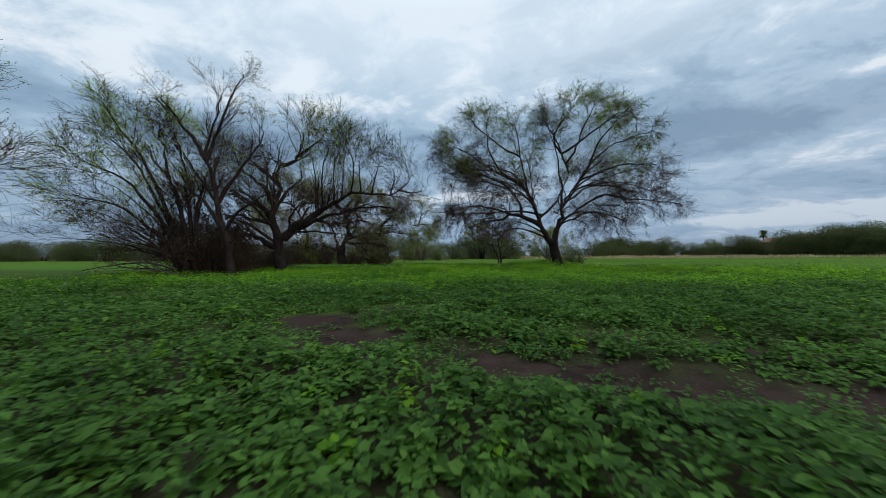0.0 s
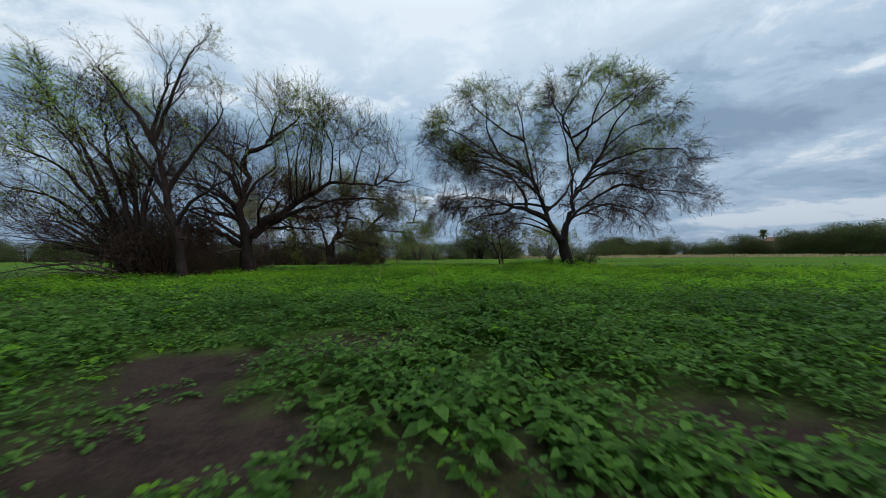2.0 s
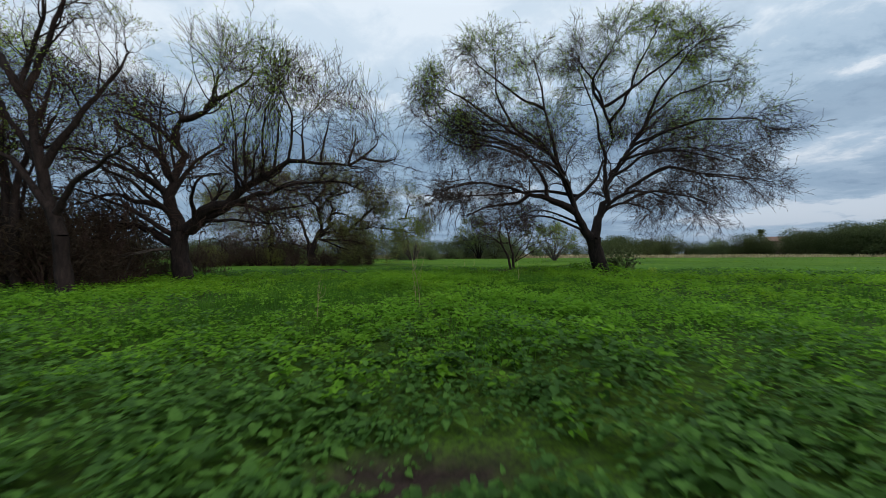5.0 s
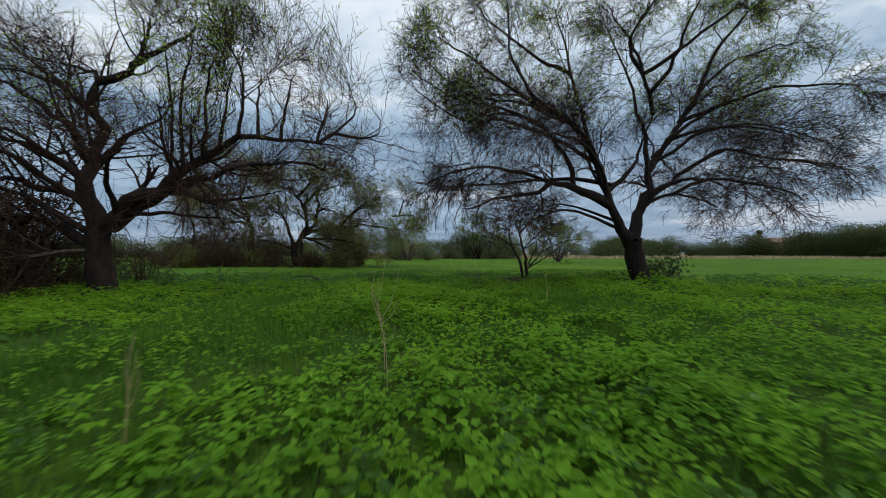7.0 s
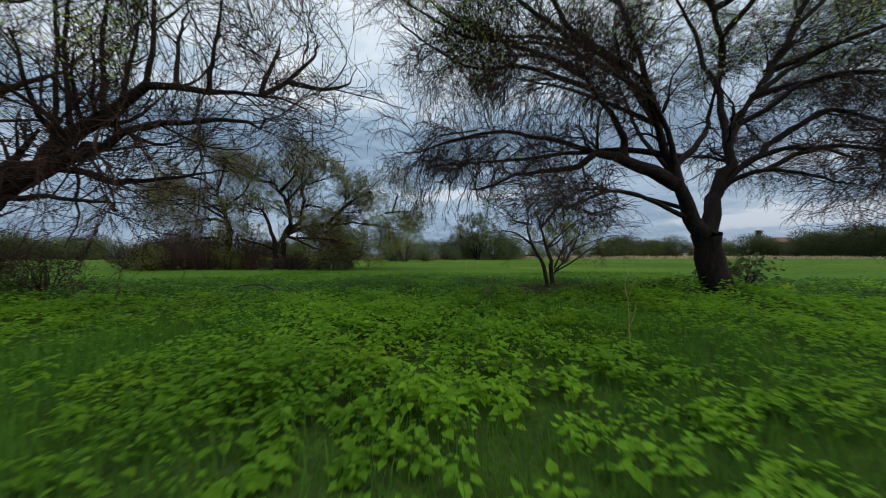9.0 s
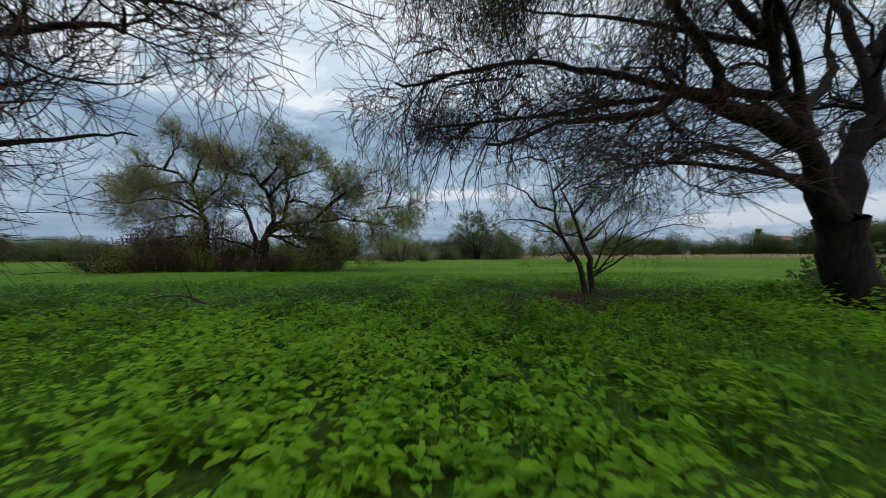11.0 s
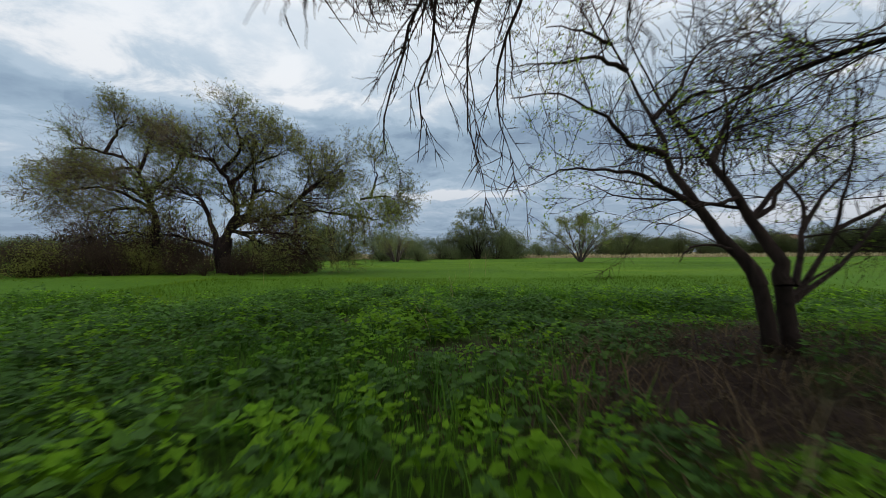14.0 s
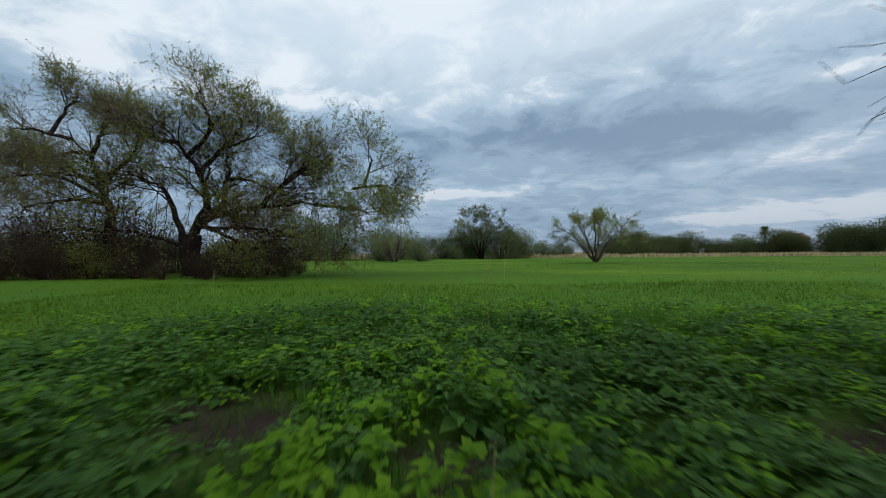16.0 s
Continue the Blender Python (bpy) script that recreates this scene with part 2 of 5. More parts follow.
ground_c = p.mix(patch.outputs["Fac"], ground_c, soil)
dry = p.t.nodes.new("ShaderNodeMapRange")
dry.inputs[1].default_value, dry.inputs[2].default_value = 70.0, 84.0
p.link(sepg.outputs[1], dry.inputs[0])
ground_c = p.mix(dry.outputs[0], ground_c, p.ramp(p.noise(0.3, 5), [(0.3, (0.14, 0.12, 0.06)), (0.7, (0.30, 0.23, 0.13))]))
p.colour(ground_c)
relief = p.mix(0.5, soil_n, grit)
p.bump(relief, 0.7, 0.04)
GROUND = p.m

# ---------------------------------------------------------------- mesh helpers
rng = np.random.default_rng(11)


def np_mesh(name, verts, faces, mats, smooth=False, index=None):
    """A mesh from arrays: verts (n, 3), faces a list of (m, k) index arrays."""
    me = bpy.data.meshes.new(name)
    verts = np.asarray(verts, np.float32).reshape(-1, 3)
    faces = [np.asarray(f, np.int32) for f in faces if len(f)]
    me.vertices.add(len(verts))
    me.vertices.foreach_set("co", verts.ravel())
    loops = np.concatenate([f.ravel() for f in faces])
    counts = np.concatenate([np.full(len(f), f.shape[1], np.int32) for f in faces])
    me.loops.add(len(loops))
    me.loops.foreach_set("vertex_index", loops)
    me.polygons.add(len(counts))
    me.polygons.foreach_set("loop_start", np.concatenate([[0], np.cumsum(counts)[:-1]]).astype(np.int32))
    me.polygons.foreach_set("use_smooth", np.full(len(counts), smooth))
    for m in (mats if isinstance(mats, (list, tuple)) else [mats]):
        me.materials.append(m)
    if index is not None:
        me.polygons.foreach_set("material_index", np.asarray(index, np.int32))
    me.update(calc_edges=True)
    return me


def part(name, me, parent, label=""):
    ob = new(name, me)
    ob.parent = parent
    return tagged(ob, label)


def unit(v):
    return v / np.maximum(np.linalg.norm(v, axis=-1, keepdims=True), 1e-9)


def tubes(chains):
    """Tapered tubes: chains is a list of (points (m, n, 3), radii (m, n), sides). Gives verts and quads."""
    V, F, start = [], [], 0
    for P, R, k in chains:
        m, n, _ = P.shape
        if not m:
            continue
        T = unit(np.gradient(P, axis=1))
        ref = unit(rng.normal(size=(m, 1, 3)) + 0.001)
        axis = unit(np.cross(T.mean(1, keepdims=True), ref))
        U = unit(axis - T * (axis * T).sum(-1, keepdims=True))
        W = np.cross(T, U)
        a = np.arange(k) * 2 * np.pi / k
        ring = P[:, :, None] + R[:, :, None, None] * (np.cos(a)[:, None] * U[:, :, None] + np.sin(a)[:, None] * W[:, :, None])
        V.append(ring.reshape(-1, 3))
        base = start + (np.arange(m) * n * k)[:, None, None] + (np.arange(n - 1) * k)[None, :, None]
        i, j = np.arange(k), (np.arange(k) + 1) % k
        F.append(np.stack([base + i, base + j, base + k + j, base + k + i], -1).reshape(-1, 4))
        start += m * n * k
    return np.concatenate(V), np.concatenate(F)


def curve_through(points, n):
    """A smooth run of n points through the given ones."""
    Q = np.asarray(points, float)
    Q = np.vstack([2 * Q[0] - Q[1], Q, 2 * Q[-1] - Q[-2]])
    out = []
    for s in np.linspace(0, len(points) - 1 - 1e-6, n):
        i = int(s)
        t = s - i
        a, b, c, d = Q[i:i + 4]
        out.append(0.5 * (2 * b + (c - a) * t + (2 * a - 5 * b + 4 * c - d) * t * t + (3 * b - a - 3 * c + d) * t ** 3))
    return np.array(out)


def sprout(P, R, count, lo, hi, angle, length, n, lift=0.0, wander=0.25, thick=0.6, taper=0.3, droop=0.0, finest=0.0032):
    """Side branches on the chains P: gives their points, radii."""
    m, k, _ = P.shape
    who = np.repeat(np.arange(m), count)
    s = rng.uniform(lo, hi, len(who)) ** 0.85
    f = s * (k - 1)
    i = np.minimum(f.astype(int), k - 2)
    w = (f - i)[:, None]
    at = P[who, i] * (1 - w) + P[who, i + 1] * w
    along = unit(P[who, i + 1] - P[who, i])
    r0 = (R[who, i] * (1 - w[:, 0]) + R[who, i + 1] * w[:, 0]) * thick
    side = unit(np.cross(along, rng.normal(size=along.shape)))
    ang = radians(angle) * rng.uniform(0.6, 1.4, len(who))[:, None]
    d = unit(along * np.cos(ang) + side * np.sin(ang))
    L = rng.uniform(*length, len(who)) * (1.15 - 0.55 * s)
    step = (L / (n - 1))[:, None]
    out = np.empty((len(who), n, 3))
    out[:, 0] = at
    for j in range(1, n):
        d = unit(d + rng.normal(size=d.shape) * wander + np.array([0, 0, lift - droop * j / n]))
        out[:, j] = out[:, j - 1] + d * step
    rad = np.maximum(r0, finest)[:, None] * np.linspace(1, taper, n)[None]
    return out, rad


def leaf_strips(at, size, width, hang=0.4):
    """Small folded leaf blades, two triangles each side of a rib."""
    m = len(at)
    d = unit(rng.normal(size=(m, 3)) + np.array([0, 0, -hang]))
    side = unit(np.cross(d, rng.normal(size=(m, 3))))
    up = np.cross(side, d)
    L = (size * rng.uniform(0.6, 1.4, m))[:, None]
    W = L * width * rng.uniform(0.7, 1.3, m)[:, None]
    mid = at + d * L * 0.5 + up * L * 0.10
    tip = at + d * L
    V = np.stack([at, mid + side * W, tip, mid - side * W], 1).reshape(-1, 3)
    b = (np.arange(m) * 4)[:, None]
    return V, np.concatenate([b + np.array([[0, 1, 2]]), b + np.array([[0, 2, 3]])])


def wave(x, y, scale, seed):
    """Smooth value from -1 to 1 over the plan."""
    r = np.random.default_rng(seed)
    total = 0
    for i in range(7):
        a, ph, f = r.uniform(0, 6.28), r.uniform(0, 6.28), scale * r.uniform(0.6, 1.9)
        total = total + np.sin((x * np.cos(a) + y * np.sin(a)) * f + ph + 0.8 * np.sin((x * np.sin(a) - y * np.cos(a)) * f * 0.7 + ph))
    return total / 3.6


# ---------------------------------------------------------------- ground
MUD = (  # bare patches: x, y, half length, half width, turn
    (-0.50, 4.80, 1.15, 0.52, 128), (0.02, 4.25, 0.75, 0.45, 128), (2.6, 3.15, 1.6, 0.46, -13), (1.35, 3.5, 0.7, 0.36, -20),
    (0.22, 5.72, 0.55, 0.46, 10), (-4.9, 6.7, 1.0, 0.45, 10), (0.9, 6.9, 0.45, 0.18, 0), (-2.4, 6.9, 0.5, 0.18, 0),
    (1.75, 16.45, 0.70, 0.30, -10), (2.7, 16.3, 0.9, 0.45, 0), (4.4, 16.4, 1.3, 0.38, 0), (3.4, 17.0, 1.0, 0.35, 10), (2.5, 15.75, 0.8, 0.36, 0), (3.4, 15.9, 0.9, 0.38, 0),
    (-0.2, 18.1, 0.45, 0.28, 0), (0.75, 17.9, 0.22, 0.14, 0), (2.6, 18.0, 0.6, 0.26, 0), (3.6, 4.1, 0.6, 0.2, -10),
    (3.7, 17.9, 1.3, 0.50, 0), (1.2, 17.0, 0.5, 0.22, 0), (2.9, 4.40, 0.8, 0.22, -15),
)


def openness(x, y):
    """Nearness to a bare patch: 1 in its middle, 0 on its rim, below 0 outside."""
    b = np.full(np.shape(x), -9.0)
    for cx, cy, rx, ry, turn in MUD:
        c, s = math.cos(radians(turn)), math.sin(radians(turn))
        u, v = ((x - cx) * c + (y - cy) * s) / rx, ((y - cy) * c - (x - cx) * s) / ry
        b = np.maximum(b, 1.0 - np.sqrt(u * u + v * v))
    return b


def bare(x, y):
    """How bare the soil lies, 0 to 1."""
    return np.clip((openness(x, y) + 0.03 + 0.46 * wave(x, y, 4.6, 5) + 0.28 * wave(x, y, 12.0, 6)) * 2.6, 0, 1)


def height(x, y):
    """Height of the soil."""
    x, y = np.asarray(x, float), np.asarray(y, float)
    base = np.interp(y, [-400, 2, 4.5, 7, 10, 13, 15.5, 18, 21, 30, 60, 400], [-0.5, -0.46, -0.43, -0.32, -0.23, -0.16, -0.15, -0.24, -0.30, -0.30, -0.30, -0.3])
    near = np.clip(1.5 - np.hypot(x - 1, y - 10) / 40, 0, 1)
    side = np.clip((np.abs(x - 1.6) - 1.6) / 4.0, 0, 1) * np.clip((y - 8) / 3, 0, 1) * np.clip((24 - y) / 6, 0, 1)
    mound = 0.15 * np.exp(-((x - 3.6) / 1.8) ** 2 - ((y - 16.6) / 1.3) ** 2) + 0.17 * np.exp(-((x - 5.6) / 1.3) ** 2 - ((y - 15.4) / 1.1) ** 2)
    return base + mound - 0.13 * side + near * (0.035 * wave(x, y, 0.9, 1) + 0.014 * wave(x, y, 4.5, 2)) - 0.03 * bare(x, y)


def ground_sheet():
    xs = np.unique(np.concatenate([np.linspace(-1500, -60, 14), np.linspace(-60, -9, 30), np.linspace(-9, 11, 120), np.linspace(11, 60, 30), np.linspace(60, 1500, 14)]))
    ys = np.unique(np.concatenate([np.linspace(-900, -20, 8), np.linspace(-20, 0.5, 20), np.linspace(0.5, 21, 135), np.linspace(21, 70, 50), np.linspace(70, 2500, 24)]))
    X, Y = np.meshgrid(xs, ys)
    Z = height(X, Y)
    m = len(xs)
    i, j = np.meshgrid(np.arange(m - 1), np.arange(len(ys) - 1))
    a = (j * m + i).ravel()
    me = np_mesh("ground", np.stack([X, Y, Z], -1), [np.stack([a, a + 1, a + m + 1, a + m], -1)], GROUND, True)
    near_bare = np.where((np.abs(X) < 12) & (Y > 0) & (Y < 21), bare(X, Y), 0)
    early = np.clip((5.6 - Y) / 2.0, 0, 0.75) * np.clip((Y + 1.5) / 2.0, 0, 1) * np.clip((8.5 - np.abs(X - 1)) / 4.0 + 0.5 * wave(X, Y, 0.8, 15), 0, 1)
    me.attributes.new("bare", "FLOAT", "POINT").data.foreach_set("value", np.maximum(near_bare, early).astype(np.float32).ravel())
    tagged(new("ground", me), "flat field of dark brown soil under green weeds and grass", "ground", kind="structure")


ground_sheet()

# ---------------------------------------------------------------- trees


def base_flare(at, top, r0, r1, n=9):
    """A trunk from the soil up to its fork with spread roots."""
    at, top = np.asarray(at, float), np.asarray(top, float)
    mid = (at + top) / 2 + np.array([rng.normal() * 0.2 * r0, rng.normal() * 0.2 * r0, 0])
    P = curve_through([at - (0, 0, 0.15), at + (0, 0, 0.05), mid, top], n)
    t = np.linspace(0, 1, n)
    return P[None], (r0 * (1 - t) + r1 * t + r0 * 0.28 * np.exp(-t * 6))[None]


def tree(name, label, at, trunks, limbs, levels, leaves, bark=BARK, twig=TWIG, paints=(MESQUITE, MESQUITE_FRESH), clear=None, category="tree", low=0.35, hang=(), patchy=0.75, strands=(5, 3, 0.008), stout=0.62, tufts=()):
    """trunks: (foot, fork, r0, r1); limbs: (points, r0, r1), all in world metres; levels: arguments of sprout;
    leaves: (count per chain, size, width, lowest z, fullest z, fresh share); stout: scales the limbs' thickness;
    tufts: (x, y, z, reach) of the leafiest places."""
    home = new(name)
    home.location = at
    tagged(home, label, category)
    off = np.array(at, float)
    for foot, fork, r0, r1 in trunks:
        heads = sorted((math.dist(q[0][0], fork), tuple(q[0][0])) for q in limbs)
        if heads[0][0] < 0.5:
            fork = heads[0][1]
        P, R = base_flare(foot, fork, r0, r1)
        R = R * (1 + 0.06 * rng.normal(size=R.shape))
        V, F = tubes([(P - off, R, 12)])
        part("trunk", np_mesh("trunk", V, [F], bark, True), home)
    chains, holders = [], []
    for points, r0, r1 in limbs:
        n = 16
        P = curve_through(points, n)
        u = np.linspace(0, 1, n)[:, None]
        span = float(np.linalg.norm(P[-1] - P[0]))
        bow = sum(np.sin(u * k * rng.uniform(0.8, 1.2) * 6.28 + rng.uniform(0, 6.28, 3)) * w for k, w in ((1, 0.6), (2.2, 0.4), (4.0, 0.25)))
        jog = rng.normal(size=(n, 3)) * min(0.04, 0.25 * r0) + bow * min(0.15, 0.7 * r0, 0.035 * span)
        jog[0] = 0
        jog[1] *= 0.4
        P = P + jog
        if chains:
            near = np.concatenate([c[0][1:-2] for c in chains])
            gap = np.linalg.norm(near - P[0], axis=1)
            from_trunk = []
            for foot, fork, _, _ in trunks:
                a, b = np.asarray(foot, float), np.asarray(fork, float)
                s = np.clip((P[0] - a) @ (b - a) / ((b - a) @ (b - a)), 0, 1)
                from_trunk.append(np.linalg.norm(P[0] - a - (b - a) * s))
            if gap.min() < 1.0 and min(from_trunk) > 0.2:
                P = P + (near[gap.argmin()] - P[0]) * (1 - u) ** 3
        R = r0 * stout * (1 - np.linspace(0, 1, n)) ** 1.45 + r1
        V, F = tubes([(P[None] - off, R[None], 8)])
        holders.append(part("limb", np_mesh("limb", V, [F], bark, True), home))
        chains.append((P, R))
    P, R = np.array([c[0] for c in chains]), np.array([c[1] for c in chains])
    span = np.linalg.norm(np.diff(P, axis=1), axis=2).sum(1)
    bearing = np.maximum(2, np.round(levels[0]["count"] * np.clip(span / span.mean(), 0.3, 1.5))).astype(int)
    owner = np.repeat(np.arange(len(P)), bearing)
    mesh_chains, tips = [], []
    for depth, lv in enumerate(levels):
        P, R = sprout(P, R, **(dict(lv, count=bearing) if depth == 0 else lv))
        floor = height(P[..., 0], P[..., 1]) + low + 0.3 * rng.normal(size=(len(P), 1)) * min(low, 1)
        under = np.maximum(floor - P[..., 2], 0)
        P[..., 2] = np.where(under > 0, floor - 0.35 * low * (1 - np.exp(-under / max(0.35 * low, 0.01))), P[..., 2])
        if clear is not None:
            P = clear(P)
        if depth == 0:
            for i in range(len(P)):
                V, F = tubes([(P[i:i + 1] - off, R[i:i + 1], 5)])
                part("branch", np_mesh("branch", V, [F], bark, True), holders[owner[i]])
        else:
            mesh_chains.append((P - off, R, 4 if depth == 1 else 3))
        if depth >= len(levels) - 2:
            tips.append(P)
    if hang:
        H = np.array([curve_through(h, 10) for h in hang])
        H = H + rng.normal(size=H.shape) * 0.02
        HR = np.linspace(strands[2], 0.0025, 10)[None] * np.ones((len(H), 1))
        H1, HR1 = sprout(H, HR, strands[0], 0.15, 1.0, 35, (0.25, 0.75), 6, -0.10, 0.14, 0.6, droop=0.2)
        H2, HR2 = sprout(H1, HR1, strands[1], 0.2, 1.0, 35, (0.08, 0.28), 4, -0.08, 0.18, 0.7)
        tips += [H1]
        mesh_chains += [(H - off, HR, 5), (H1 - off, HR1, 4), (H2 - off, HR2, 3)]
    V, F = tubes(mesh_chains)
    tagged(part("twig_mass", np_mesh("twig_mass", V, [F], twig, False), home, "fine bare twigs"), kind="stuff")
    count, size, width, z0, z1, fresh = leaves
    pts = []
    for T in tips:
        m, n, _ = T.shape
        k = rng.integers(1, n, (m, count))
        pts.append(T[np.arange(m)[:, None], k].reshape(-1, 3))
    pts = np.concatenate(pts)
    clump = wave(pts[:, 0] * 1.0 + pts[:, 2] * 0.6, pts[:, 1] + pts[:, 2] * 0.8, 1.5, len(name) + int(abs(at[0]) * 7))
    chance = np.clip((pts[:, 2] - z0) / max(z1 - z0, 0.01), 0.012, 1) * np.clip(0.55 + patchy * clump, 0.04, 1)
    if tufts:
        leafy = sum(np.exp(-((pts[:, 0] - a) ** 2 + 0.4 * (pts[:, 1] - b) ** 2 + (pts[:, 2] - c) ** 2) / d ** 2) for a, b, c, d in tufts)
        chance = chance * np.clip(0.20 + 0.4 * leafy, 0, 0.48)
    pts = pts[rng.random(len(pts)) < chance]
    pts = pts + rng.normal(size=pts.shape) * min(0.035, 0.5 * size)
    V, F = leaf_strips(pts - off, size, width)
    new_leaf = (wave(pts[:, 0], pts[:, 2] + pts[:, 1], 1.1, 77) * 0.5 + 0.5) < fresh
    part("crown", np_mesh("crown", V, [F], list(paints), False, np.concatenate([new_leaf, new_leaf]).astype(int)), home, "sparse feathery spring leaves")
    return home


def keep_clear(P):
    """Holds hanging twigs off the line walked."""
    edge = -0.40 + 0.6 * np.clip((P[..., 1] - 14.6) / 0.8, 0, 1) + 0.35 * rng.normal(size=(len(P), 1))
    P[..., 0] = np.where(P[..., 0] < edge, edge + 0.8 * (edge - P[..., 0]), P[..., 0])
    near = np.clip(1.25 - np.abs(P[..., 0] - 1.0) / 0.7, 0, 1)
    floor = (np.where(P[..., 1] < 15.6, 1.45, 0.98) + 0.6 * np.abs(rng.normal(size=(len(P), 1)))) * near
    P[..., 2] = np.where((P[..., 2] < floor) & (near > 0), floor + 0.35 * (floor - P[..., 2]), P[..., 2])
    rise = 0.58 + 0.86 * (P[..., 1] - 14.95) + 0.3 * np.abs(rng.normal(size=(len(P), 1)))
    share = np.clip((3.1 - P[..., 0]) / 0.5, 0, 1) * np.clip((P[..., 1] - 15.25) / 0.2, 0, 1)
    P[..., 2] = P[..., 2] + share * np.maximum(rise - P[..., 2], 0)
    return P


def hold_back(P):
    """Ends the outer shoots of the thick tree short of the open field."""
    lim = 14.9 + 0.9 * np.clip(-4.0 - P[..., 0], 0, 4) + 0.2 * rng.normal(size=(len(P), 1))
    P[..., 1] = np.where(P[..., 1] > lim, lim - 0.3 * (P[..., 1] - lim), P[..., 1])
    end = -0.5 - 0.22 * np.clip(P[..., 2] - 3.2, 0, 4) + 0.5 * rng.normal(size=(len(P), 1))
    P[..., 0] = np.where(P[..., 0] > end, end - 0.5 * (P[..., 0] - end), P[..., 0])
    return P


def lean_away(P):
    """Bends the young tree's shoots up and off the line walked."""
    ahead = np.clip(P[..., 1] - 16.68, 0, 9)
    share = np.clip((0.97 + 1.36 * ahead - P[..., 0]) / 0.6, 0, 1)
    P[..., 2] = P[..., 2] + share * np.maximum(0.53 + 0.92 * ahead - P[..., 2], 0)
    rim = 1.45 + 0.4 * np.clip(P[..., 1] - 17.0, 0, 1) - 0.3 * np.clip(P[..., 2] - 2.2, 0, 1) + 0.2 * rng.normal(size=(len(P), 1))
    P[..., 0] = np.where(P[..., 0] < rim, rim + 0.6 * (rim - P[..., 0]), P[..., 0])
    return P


def limb(*points, r=0.12, tip=0.012):
    return (points, r, tip)


FULL = [dict(count=12, lo=0.32, hi=1.0, angle=40, length=(0.5, 1.5), n=9, lift=0.02, wander=0.22, thick=0.40, droop=0.07),
        dict(count=11, lo=0.12, hi=1.0, angle=40, length=(0.35, 1.0), n=6, lift=0.0, wander=0.27, thick=0.46, droop=0.17, finest=0.0048),
        dict(count=7, lo=0.15, hi=1.0, angle=42, length=(0.18, 0.55), n=4, lift=-0.02, wander=0.28, thick=0.75, droop=0.2, taper=0.55, finest=0.0036)]

